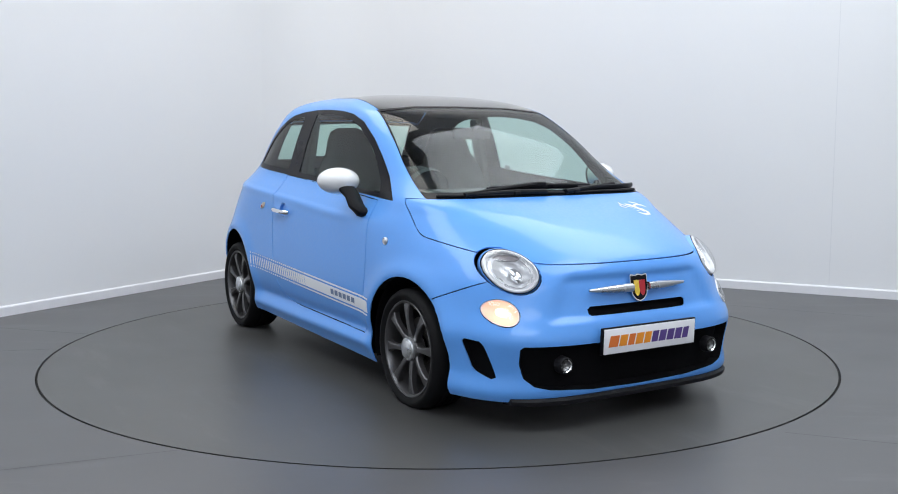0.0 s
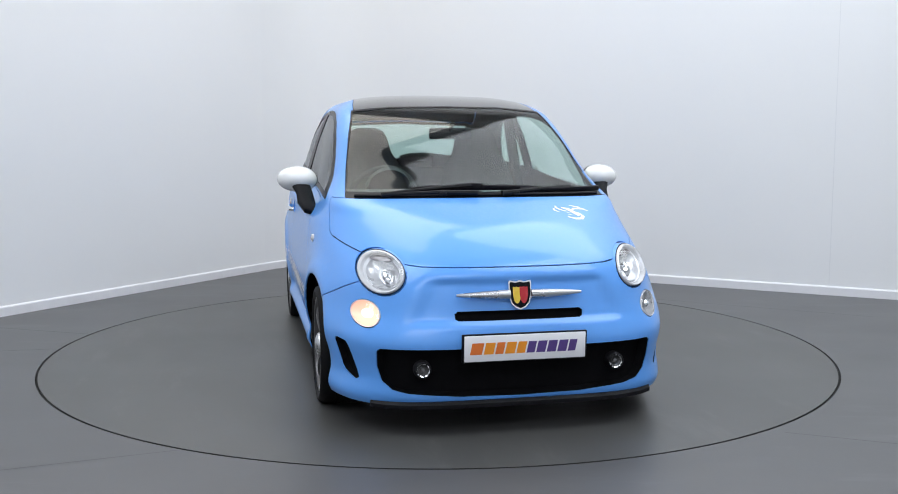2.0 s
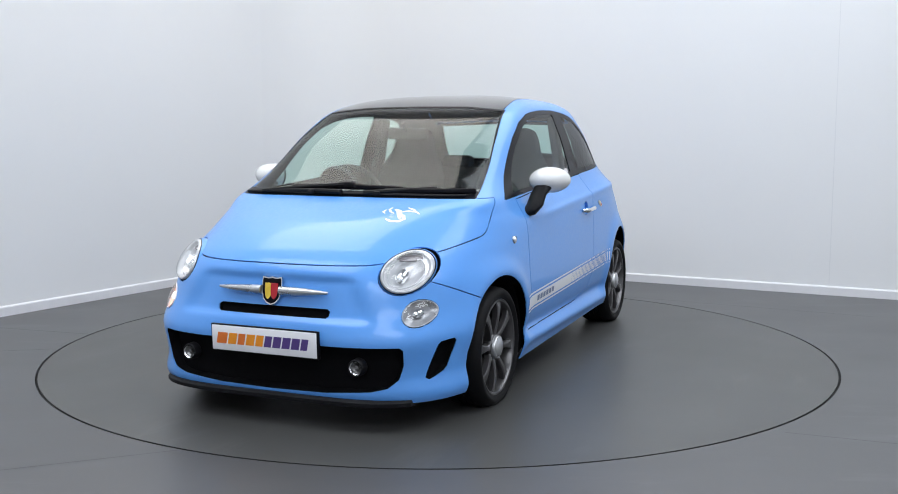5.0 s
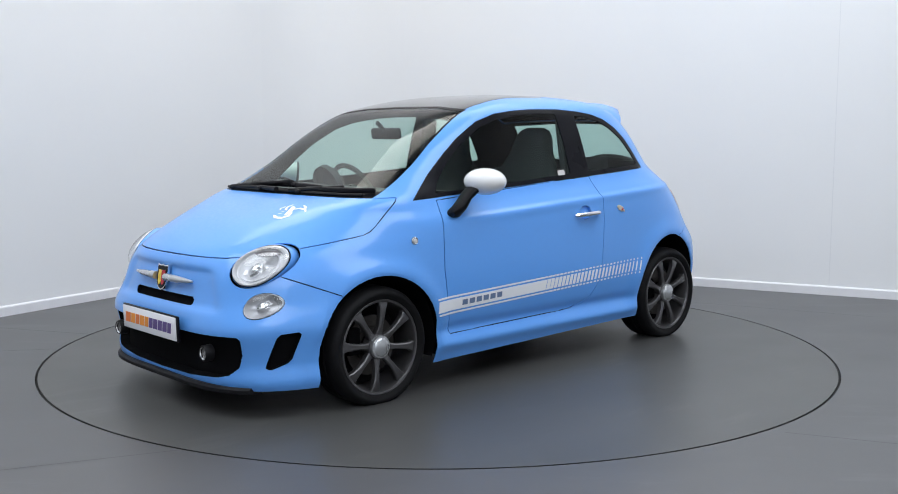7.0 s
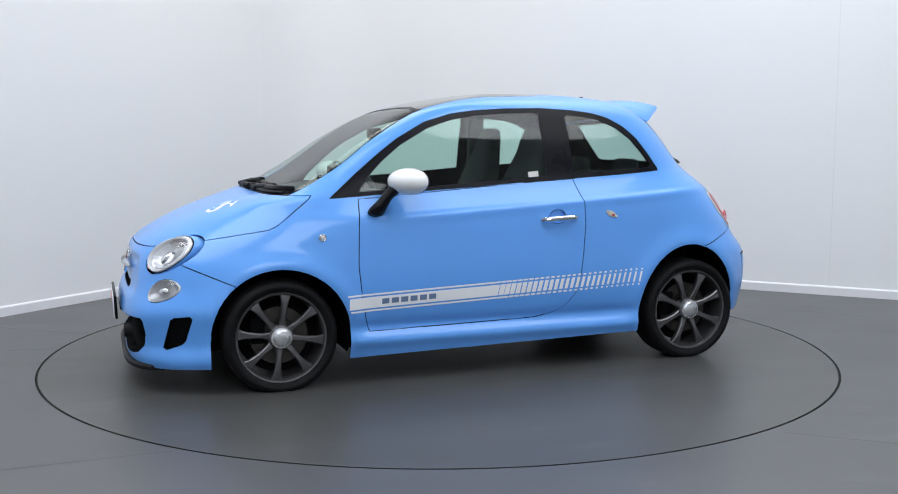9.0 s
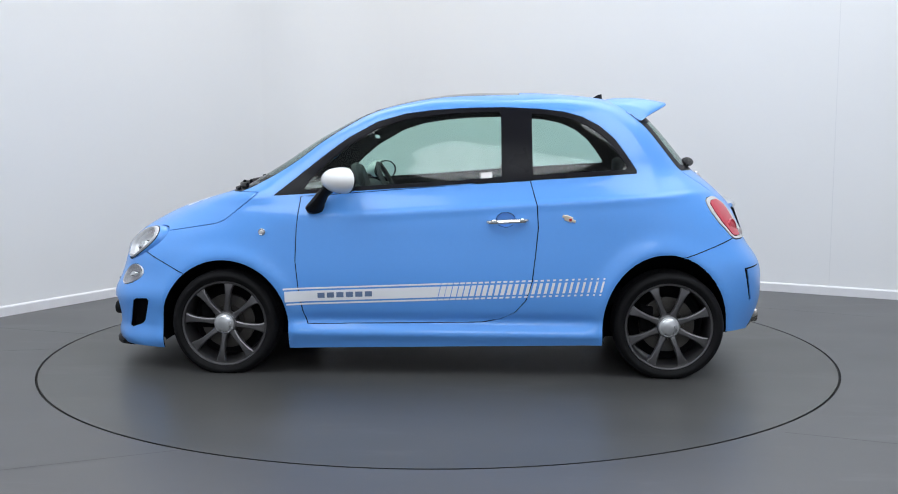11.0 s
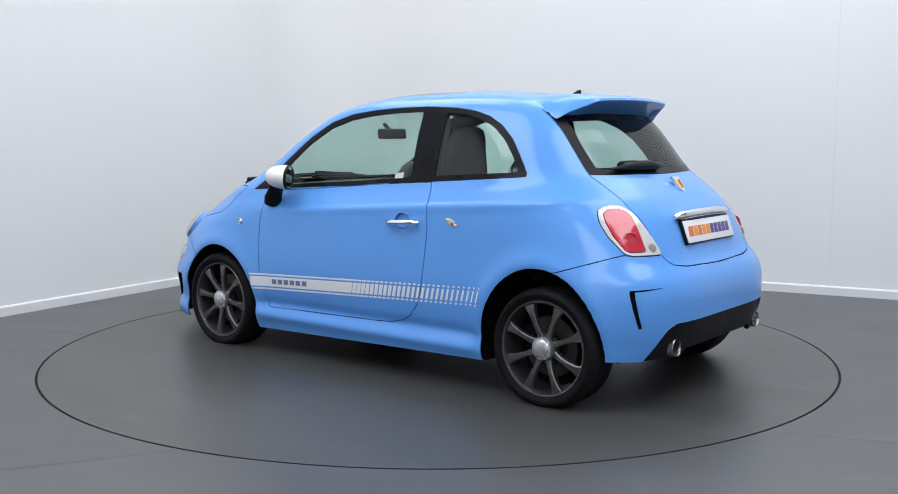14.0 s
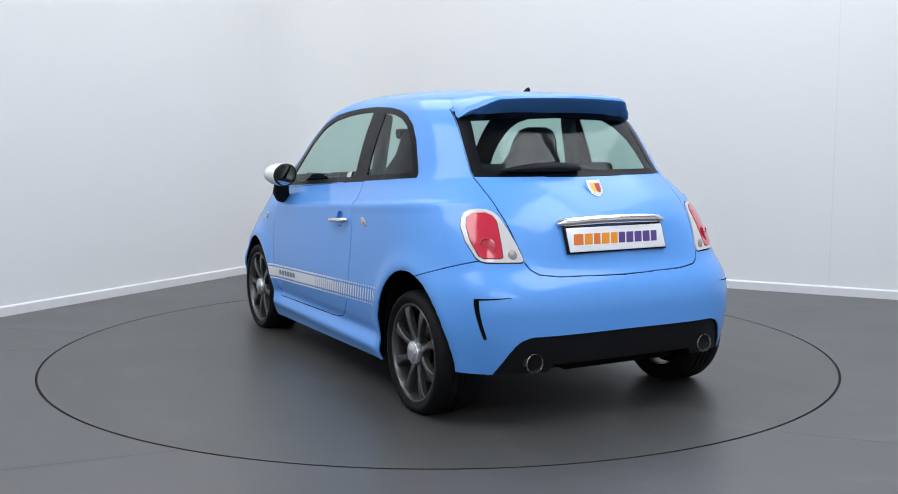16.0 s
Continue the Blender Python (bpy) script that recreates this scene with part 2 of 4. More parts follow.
A, B, MID = wall_path()
FAR_L, FAR_R = CORNER + ALONG_L * LONG, CORNER + ALONG_R * LONG
BACK = FAR_L + ALONG_R * LONG
strip_wall("wall_left", [FAR_L, A], CEIL, 0.12, WALL, label="plain white painted studio wall")
strip_wall("wall_cove", MID, CEIL, 0.12, WALL, label="rounded white painted corner of the studio")
strip_wall("wall_right", [B, FAR_R], CEIL, 0.12, WALL, label="plain white painted studio wall")
strip_wall("wall_back", [FAR_R, BACK], CEIL, 0.12, WALL, label="plain white painted studio wall")
strip_wall("wall_side", [BACK, FAR_L], CEIL, 0.12, WALL, label="plain white painted studio wall")


def skirting(name, pts):
    inner = []
    for i, p in enumerate(pts):
        d = (pts[min(i + 1, len(pts) - 1)] - pts[max(i - 1, 0)]).normalized()
        inner.append(p - Vector((-d.y, d.x, 0)) * 0.016)
    bm = bmesh.new()
    rows = []
    for p, q in zip(pts, inner):
        r = (q - p)
        rows.append([bm.verts.new(c) for c in (q, q + Vector((0, 0, 0.060)), p + r * 0.7 + Vector((0, 0, 0.068)), p - r * 0.1 + Vector((0, 0, 0.072)))])
    for a, b in zip(rows, rows[1:]):
        for k in range(3):
            bm.faces.new([a[k], b[k], b[k + 1], a[k + 1]])
    bmesh.ops.recalc_face_normals(bm, faces=bm.faces)
    ob = part(name, bm, SKIRTING, None, "low white painted skirting board along the wall", 20)
    ob["kind"] = "structure"


skirting("baseboard_left", [FAR_L, A])
skirting("baseboard_cove", MID)
skirting("baseboard_right", [B, FAR_R])

bm = bmesh.new()
n = 160
ring = [bm.verts.new((math.cos(k * 2 * math.pi / n) * RING, math.sin(k * 2 * math.pi / n) * RING, 0)) for k in range(n)]
wide = [bm.verts.new((math.cos(k * 2 * math.pi / n) * 14, math.sin(k * 2 * math.pi / n) * 14, 0)) for k in range(n)]
low = [bm.verts.new((v.co.x, v.co.y, -0.05)) for v in ring]
for k in range(n):
    j = (k + 1) % n
    bm.faces.new([ring[k], wide[k], wide[j], ring[j]])
    bm.faces.new([low[k], ring[k], ring[j], low[j]])
floor = part("floor", bm, FLOOR, None, "grey painted studio floor with faint scuffs", 0)
floor["kind"] = "structure"

bm = bmesh.new()
vs = [bm.verts.new((math.cos(k * 2 * math.pi / 96) * 14, math.sin(k * 2 * math.pi / 96) * 14, CEIL)) for k in range(96)]
bm.faces.new(vs[::-1])
ceiling = part("ceiling", bm, CEILING, None, "plain white studio ceiling", 0)
ceiling["kind"] = "structure"


def joint(p, q, width=0.006):
    """A flush filled joint between two sheets of the floor."""
    p, q = Vector((*p, 0.001)), Vector((*q, 0.001))
    d = (q - p).normalized()
    s = Vector((-d.y, d.x, 0)) * width / 2
    bm = bmesh.new()
    top = [bm.verts.new(c) for c in (p - s, q - s, q + s, p + s)]
    bm.faces.new(top)
    ob = part("floor_joint", bm, JOINT, None, "thin dark joint in the grey floor", 0)
    ob["kind"] = "structure"


joint((-2.26, -0.085), (-5.2, -0.65))
joint((-2.21, 0.36), (-2.95, 0.60))
joint((-1.04, -1.985), (-3.4, -2.90))
joint((1.45, -1.77), (4.6, -3.03))
joint((1.06, 2.0), (3.0, 0.9))

WALL_JOINT = plain("wall_joint", (0.715, 0.725, 0.745), 0.6)
foot = Vector((3.03, 1.83, 0.0))
foot = CORNER + ALONG_R * (foot - CORNER).dot(ALONG_R) + Vector((-ALONG_R.y, ALONG_R.x, 0)) * -0.0012
bm = bmesh.new()
bm.faces.new([bm.verts.new(foot + ALONG_R * a + Vector((0, 0, z))) for a, z in ((-0.003, 0.08), (0.003, 0.08), (0.003, CEIL), (-0.003, CEIL))])
ob = part("wall_joint", bm, WALL_JOINT, None, "faint upright joint in the white wall", 0)
ob["kind"] = "structure"

# ---- turntable ----
turntable = new("turntable")
tagged(turntable, "round grey flush turntable set in the studio floor", "turntable")
bm = bmesh.new()
lathe(bm, [(0, 0), (RING - 0.013, 0), (RING - 0.015, -0.004), (RING - 0.015, -0.05)], (0, 0, 0), (0, 0, 1), 200, (1, 0, 0))
part("platform", bm, TABLE, turntable, smooth=20)
bm = bmesh.new()
lathe(bm, [(RING + 0.004, -0.012), (RING - 0.02, -0.012)], (0, 0, 0), (0, 0, 1), 200, (1, 0, 0))
part("rim_gap", bm, SEAM, turntable, "black gap round the platform", 0)

# ---- the car's body surface: level outlines, from the sill to the roof ----
TOP = 1.481
XC = -0.30


def curve(pairs):
    """A smooth function of height through (height, value) pairs; even near the flat top of the roof."""
    q = np.array([math.sqrt(max(TOP - z, 0.0)) for z, _ in pairs][::-1])
    v = np.array([b for _, b in pairs][::-1], float)
    h, d = np.diff(q), np.diff(v) / np.diff(q)
    m = np.empty_like(v)
    m[0], m[-1] = d[0], d[-1]
    for i in range(1, len(v) - 1):
        m[i] = 0 if d[i - 1] * d[i] <= 0 else (h[i - 1] + h[i]) / (h[i - 1] / d[i] + h[i] / d[i - 1])
    fine = np.linspace(q[0], q[-1], 1500)
    k = np.clip(np.searchsorted(q, fine) - 1, 0, len(h) - 1)
    t = (fine - q[k]) / h[k]
    out = (2 * t**3 - 3 * t**2 + 1) * v[k] + (t**3 - 2 * t**2 + t) * h[k] * m[k] + (-2 * t**3 + 3 * t**2) * v[k + 1] + (t**3 - t**2) * h[k] * m[k + 1]
    kern = np.exp(-0.5 * (np.arange(-40, 41) / 13.0) ** 2)
    kern /= kern.sum()
    pad = np.concatenate([2 * out[0] - out[1:41][::-1], out, 2 * out[-1] - out[-41:-1][::-1]])
    out = np.convolve(pad, kern, "valid")
    return lambda z: float(np.interp(math.sqrt(max(TOP - z, 0.0)), fine, out))


NOSE = curve([(0.12, 1.825), (0.16, 1.848), (0.20, 1.846), (0.30, 1.856), (0.38, 1.868), (0.46, 1.850), (0.52, 1.836), (0.58, 1.825), (0.64, 1.812), (0.68, 1.796), (0.72, 1.755),
              (0.77, 1.675), (0.81, 1.60), (0.85, 1.505), (0.89, 1.375), (0.92, 1.262), (0.95, 1.152), (1.02, 1.018), (1.10, 0.885), (1.20, 0.737), (1.30, 0.560),
              (1.36, 0.435), (1.40, 0.315), (1.43, 0.200), (1.45, 0.100), (1.465, 0.0), (1.476, -0.13), (TOP, XC)])
TAIL = curve([(0.12, -1.60), (0.25, -1.675), (0.40, -1.70), (0.50, -1.70), (0.58, -1.685), (0.63, -1.655), (0.67, -1.625), (0.72, -1.603), (0.80, -1.575), (0.87, -1.545),
              (0.92, -1.50), (1.00, -1.415), (1.06, -1.34), (1.10, -1.305), (1.20, -1.22), (1.32, -1.11), (1.38, -1.03), (1.42, -0.94), (1.44, -0.85), (1.455, -0.74),
              (1.466, -0.63), (1.476, -0.47), (TOP, XC)])
HALF = curve([(0.12, 0.762), (0.15, 0.775), (0.20, 0.784), (0.245, 0.785), (0.275, 0.786), (0.34, 0.795), (0.42, 0.808), (0.50, 0.811), (0.60, 0.808), (0.70, 0.802), (0.80, 0.796),
              (0.865, 0.786), (0.90, 0.762), (0.95, 0.728), (1.00, 0.707), (1.10, 0.677), (1.20, 0.648), (1.30, 0.613), (1.36, 0.588), (1.40, 0.560), (1.425, 0.525), (1.445, 0.470),
              (1.46, 0.395), (1.472, 0.265), (TOP, 0.0)])
BLUNT_F = curve([(0.12, 4.5), (0.38, 4.5), (0.50, 3.7), (0.60, 3.4), (0.70, 2.9), (0.80, 2.75), (0.87, 3.1), (0.905, 4.0), (0.945, 5.8), (1.10, 6.2), (1.36, 6.0), (1.42, 4.2), (1.46, 3.0), (TOP, 2.6)])
BLUNT_R = curve([(0.12, 4.2), (0.56, 4.3), (0.70, 3.9), (0.90, 3.1), (1.06, 3.0), (1.30, 3.4), (1.42, 3.2), (1.46, 2.8), (TOP, 2.5)])
ARCHES = ((1.14, 0.265, 0.335, 0.333), (-1.13, 0.265, 0.315, 0.375))


def ease(a, b, x):
    t = min(max((x - a) / (b - a), 0.0), 1.0)
    return t * t * (3 - 2 * t)


def half_width(x, z):
    """Half the car's width at this place along it and this height; the shoulder rises to the rear."""
    zz = z + 0.062 * x * ease(0.55, 0.85, z) * (1 - ease(1.10, 1.34, z)) * (1 - ease(0.40, 1.15, x) * ease(0.66, 0.95, z))
    w = HALF(min(max(zz, 0.12), TOP))
    w *= 1 - 0.02 * ease(0.3, 0.9, x) * ease(0.95, 1.05, z)
    d = zz - 0.868
    w += 0.0085 * (math.exp(-((d / 0.030) ** 2)) if d < 0 else math.exp(-((d / 0.009) ** 2))) * (1 - ease(0.30, 0.75, x))
    w += 0.032 * ease(1.30, 1.46, x) * (1 - ease(0.14, 0.250, z))
    sill = ease(-0.86, -0.70, x) * (1 - ease(0.72, 0.84, x))
    w += sill * (0.020 * math.exp(-(((z - 0.222) / 0.032) ** 2)) - 0.016 * math.exp(-(((z - 0.292) / 0.030) ** 2)))
    for cx, cz, rx, rz in ARCHES:
        r = math.hypot((x - cx) / (rx + 0.02), (z - cz) / (rz + 0.02))
        w += 0.017 * math.exp(-(((r - 1.0) / (0.16 if r > 1 else 0.1)) ** 2)) * ease(0.1, 0.25, z)
    return w


def level(z):
    xf, xr = NOSE(z), TAIL(z)
    return xf, xr, XC + (xf - XC) * 0.42, XC + (xr - XC) * 0.30, BLUNT_F(z), BLUNT_R(z)


def side_y(x, z):
    xf, xr, xm, xn, nf, nr = level(z)
    s, n = ((x - xm) / (xf - xm), nf) if x > xm else ((xn - x) / (xn - xr), nr) if x < xn else (0.0, 2.0)
    return 0.0 if s >= 1 else half_width(x, z) * (1 - s**n) ** (1 / n)


def front_x(y, z):
    a, b = 0.0, NOSE(z)
    for _ in range(40):
        c = (a + b) / 2
        a, b = (c, b) if side_y(c, z) >= abs(y) else (a, c)
    return a


def rear_x(y, z):
    a, b = -0.3, TAIL(z)
    for _ in range(40):
        c = (a + b) / 2
        a, b = (c, b) if side_y(c, z) >= abs(y) else (a, c)
    return a


def top_z(x, y):
    a, b = 0.6, TOP
    for _ in range(40):
        c = (a + b) / 2
        a, b = (c, b) if side_y(x, c) >= max(abs(y), 0.003) else (a, c)
    return a


def front_p(y, z, off=0.0):
    return Vector((front_x(y, z) + off, y, z))


def rear_p(y, z, off=0.0):
    return Vector((rear_x(y, z) - off, y, z))


def side_p(x, z, side=1, off=0.0):
    return Vector((x, side * (side_y(x, z) + off), z))


def top_p(x, y, off=0.0):
    return Vector((x, y, top_z(x, y) + off))


# the left half as a fine grid, then cut along the lines between its panels
SHELL = bmesh.new()
PANEL = SHELL.faces.layers.int.new("panel")


def nose_hollow(y, z):
    """The shallow hollow of the nose round the emblem."""
    return 0.019 * (1 - ease(0.33, 0.405, y - (0.64 - z) * 0.5)) * ease(0.450, 0.485, z) * (1 - ease(0.618, 0.660, z))


def build_shell():
    qs = np.linspace(math.sqrt(TOP - 0.125), 0.012, 215)
    rows = []
    for q in qs:
        z = TOP - q * q
        xf, xr, xm, xn, nf, nr = level(z)
        row = []
        for k in range(59):
            a = k / 58 * math.pi / 2
            c, s = math.cos(a), math.sin(a)
            r = (c**nf + s**nf) ** (-1 / nf)
            x = xm + (xf - xm) * r * c
            row.append((x, half_width(x, z) * r * s if k else 0.0, z))
        for k in range(1, 44):
            x = xm + (xn - xm) * k / 44
            row.append((x, half_width(x, z), z))
        for k in range(59):
            a = (1 - k / 58) * math.pi / 2
            c, s = math.cos(a), math.sin(a)
            r = (c**nr + s**nr) ** (-1 / nr)
            x = xn + (xr - xn) * r * c
            row.append((x, half_width(x, z) * r * s if k < 58 else 0.0, z))
        rows.append([SHELL.verts.new((x - nose_hollow(y, z) if x > 1.5 else x, y, z)) for x, y, z in row])
    for a, b in zip(rows, rows[1:]):
        for k in range(len(a) - 1):
            SHELL.faces.new([a[k], a[k + 1], b[k + 1], b[k]])
    SHELL.faces.new(rows[-1])
    SHELL.normal_update()


build_shell()


def cut(poly, axes, panel, only=None, over=0):
    """Marks the part of panel `over` inside a convex outline, seen along the third axis, as a panel of its own."""
    i, j = axes
    area = sum(a[0] * b[1] - a[1] * b[0] for a, b in zip(poly, poly[1:] + poly[:1]))
    if area < 0:
        poly = poly[::-1]
    lo = [min(p[k] for p in poly) - 0.01 for k in (0, 1)]
    hi = [max(p[k] for p in poly) + 0.01 for k in (0, 1)]
    overs = over if isinstance(over, tuple) else (over,)
    faces = []
    for f in SHELL.faces:
        if f[PANEL] in overs:
            co = [v.co for v in f.verts]
            if max(c[i] for c in co) >= lo[0] and min(c[i] for c in co) <= hi[0] and max(c[j] for c in co) >= lo[1] and min(c[j] for c in co) <= hi[1]:
                if only is None or only(f.calc_center_median()):
                    faces.append(f)
    for a, b in zip(poly, poly[1:] + poly[:1]):
        no, co = Vector((0, 0, 0)), Vector((0, 0, 0))
        no[i], no[j] = b[1] - a[1], -(b[0] - a[0])
        co[i], co[j] = a
        no.normalize()
        geom = set(faces)
        for f in faces:
            geom.update(f.edges)
            geom.update(f.verts)
        got = bmesh.ops.bisect_plane(SHELL, geom=list(geom), dist=1e-5, plane_co=co, plane_no=no)
        faces = [f for f in got["geom"] if isinstance(f, bmesh.types.BMFace) and (f.calc_center_median() - co).dot(no) < 0]
    for f in faces:
        f[PANEL] = panel


def oval(cx, cz, rx, rz, n=28):
    return [(cx + rx * math.cos(k * 2 * math.pi / n), cz + rz * math.sin(k * 2 * math.pi / n)) for k in range(n)]


def arch_outline(cx, cz, rx, rz):
    return [(cx - rx, 0.0), (cx + rx, 0.0)] + [(cx + rx * math.cos(k * math.pi / 24), cz + rz * math.sin(k * math.pi / 24)) for k in range(25)]


(FENDER, GONE, HEAD, IND, GRILLE, SLOT, VENT, HOOD, SCREEN, SCREEN_RIM, ROOF_PANEL, SIDE_FRAME, DOOR_GLASS, QUARTER_GLASS, DOOR, BUMPER_F, BUMPER_R,
 LAMP_R, HATCH, BACK_GLASS, BACK_RIM, DIFFUSER, BACK_SLOT, LAMP_RED, CUP) = range(25)
XZ, YZ, XY = (0, 2), (1, 2), (0, 1)
ahead, behind = (lambda c: c.x > 0.9), (lambda c: c.x < -0.85)
HEAD_C, HEAD_R = (0.558, 0.667), (0.095, 0.0905)
for cx, cz, rx, rz in ARCHES:
    cut(arch_outline(cx, cz, rx, rz), XZ, GONE, lambda c: c.y > 0.4)
cut([(-1.36, 0.238), (-1.36, 0.0), (-1.9, 0.0), (-1.9, 0.238)], XZ, GONE)
cut([(0.88, 0.134), (-0.90, 0.172), (-0.90, 0.0), (0.88, 0.0)], XZ, GONE)
cut([(-0.1, 0.272), (0.37, 0.272), (0.415, 0.20), (-0.1, 0.20)], YZ, GONE, lambda c: c.x < -1.3)
cut(oval(*HEAD_C, *HEAD_R), YZ, HEAD, ahead)
cut(oval(0.630, 0.501, 0.055, 0.053), YZ, IND, ahead)
cut([(-0.1, 0.362), (0.585, 0.366), (0.597, 0.355), (0.594, 0.29), (0.575, 0.232), (0.535, 0.198), (0.47, 0.182), (0.25, 0.163), (-0.1, 0.155)], YZ, GRILLE, ahead)
cut([(-0.1, 0.476), (0.262, 0.479), (0.273, 0.486), (0.275, 0.504), (0.264, 0.512), (-0.1, 0.511)], YZ, SLOT, ahead)
cut([(1.655, 0.366), (1.64, 0.378), (1.57, 0.384), (1.56, 0.374), (1.590, 0.268), (1.607, 0.250), (1.675, 0.224), (1.688, 0.232)], XZ, VENT, lambda c: c.y > 0.5)
cut([(2.0, 0.686), (1.72, 0.694), (1.50, 0.731), (1.25, 0.773), (1.19, 0.783), (1.155, 0.797), (1.13, 0.813), (1.09, 0.845), (0.985, 0.930), (0.972, 0.946), (2.0, 0.946)], XZ, HOOD)
cut([(-0.1, 0.946), (0.668, 0.946), (0.662, 0.965), (0.645, 1.02), (0.628, 1.07), (0.611, 1.12), (0.591, 1.18), (0.572, 1.24), (0.554, 1.305), (0.540, 1.362), (0.525, 1.374), (0.30, 1.395), (-0.1, 1.401)], YZ, SCREEN_RIM, lambda c: c.x > 0.25)
cut([(-0.1, 0.970), (0.62, 0.973), (0.642, 0.979), (0.645, 0.99), (0.636, 1.02), (0.620, 1.07), (0.603, 1.12), (0.583, 1.18), (0.564, 1.24), (0.546, 1.305), (0.532, 1.355), (0.518, 1.366), (0.30, 1.389), (-0.1, 1.395)], YZ, SCREEN, lambda c: c.x > 0.2, over=SCREEN_RIM)
cut([(0.50, -0.1), (0.50, 0.54), (0.36, 0.520), (0.10, 0.492), (-0.2, 0.468), (-0.385, 0.452), (-0.385, -0.1)], XY, ROOF_PANEL, lambda c: c.z > 1.33)
WINDOW = [(0.905, 0.918), (0.742, 1.047), (0.623, 1.143), (0.505, 1.228), (0.355, 1.310), (0.205, 1.353), (0.054, 1.372), (-0.097, 1.382), (-0.307, 1.386), (-0.50, 1.376),
          (-0.62, 1.360), (-0.71, 1.335), (-0.80, 1.288), (-0.875, 1.222), (-0.935, 1.140), (-0.985, 1.062), (-0.985, 1.048), (-0.972, 1.042), (-0.44, 1.010)]
cut(WINDOW, XZ, SIDE_FRAME, lambda c: c.y > 0.3)
cut([(0.735, 0.955), (0.70, 1.010), (0.60, 1.110), (0.50, 1.190), (0.34, 1.280), (0.205, 1.322), (0.054, 1.345), (-0.097, 1.357), (-0.275, 1.362), (-0.290, 1.35), (-0.296, 1.025), (0.1, 1.0), (0.55, 0.964)],
    XZ, DOOR_GLASS, lambda c: c.y > 0.3, over=SIDE_FRAME)
cut([(-0.450, 1.352), (-0.55, 1.344), (-0.66, 1.322), (-0.75, 1.283), (-0.83, 1.222), (-0.893, 1.145), (-0.938, 1.078), (-0.925, 1.068), (-0.455, 1.040)],
    XZ, QUARTER_GLASS, lambda c: c.y > 0.3, over=SIDE_FRAME)
cut([(0.742, 0.926), (0.756, 0.756), (0.762, 0.60), (0.748, 0.459), (0.725, 0.33), (0.704, 0.268), (-0.20, 0.284), (-0.30, 0.303), (-0.37, 0.34), (-0.425, 0.405), (-0.455, 0.50),
     (-0.470, 0.626), (-0.484, 0.771), (-0.478, 0.885), (-0.442, 1.014)], XZ, DOOR, lambda c: c.y > 0.3)
cut(oval(-0.318, 0.815, 0.047, 0.036, 24), XZ, CUP, lambda c: c.y > 0.5, over=DOOR)
cut([(1.36, 0.527), (1.592, 0.622), (1.592, 0.0), (1.36, 0.0)], XZ, BUMPER_F)
cut([(1.592, 0.0), (1.592, 0.76), (2.0, 0.76), (2.0, 0.0)], XZ, BUMPER_F)
cut([(0.482, 0.705), (0.615, 0.706), (0.633, 0.711), (0.645, 0.725), (0.662, 0.79), (0.660, 0.85), (0.650, 0.88), (0.635, 0.905), (0.612, 0.919), (0.58, 0.925), (0.548, 0.922), (0.528, 0.911), (0.514, 0.89),
     (0.470, 0.732), (0.468, 0.718), (0.472, 0.709)], YZ, LAMP_R, behind)
cut([(0.555, 0.722), (0.618, 0.722), (0.632, 0.732), (0.645, 0.79), (0.642, 0.85), (0.630, 0.887), (0.605, 0.904), (0.56, 0.907), (0.540, 0.895), (0.533, 0.875), (0.548, 0.73)], YZ, LAMP_RED, behind, over=LAMP_R)
cut([(-0.1, 0.634), (0.33, 0.645), (0.42, 0.657), (0.452, 0.678), (0.468, 0.71), (0.508, 0.915), (0.524, 1.06), (0.512, 1.20), (0.49, 1.36), (0.42, 1.40), (-0.1, 1.42)], YZ, HATCH, behind)
cut([(-0.1, 1.052), (0.520, 1.058), (0.510, 1.20), (0.487, 1.35), (-0.1, 1.375)], YZ, BACK_RIM, behind, over=HATCH)
cut([(-0.1, 1.082), (0.455, 1.082), (0.470, 1.092), (0.462, 1.20), (0.440, 1.31), (-0.1, 1.33)], YZ, BACK_GLASS, behind, over=BACK_RIM)
cut([(-1.17, 0.611), (-1.497, 0.717), (-1.9, 0.735), (-1.9, 0.0), (-1.17, 0.0)], XZ, BUMPER_R)
cut([(-0.1, 0.404), (0.475, 0.402), (0.505, 0.397), (0.528, 0.386), (0.548, 0.367), (0.565, 0.342), (0.615, 0.245), (0.63, 0.10), (-0.1, 0.10)], YZ, DIFFUSER, behind, over=BUMPER_R)
cut([(-1.543, 0.560), (-1.557, 0.562), (-1.585, 0.398), (-1.578, 0.394)], XZ, BACK_SLOT, lambda c: c.y > 0.5, over=BUMPER_R)


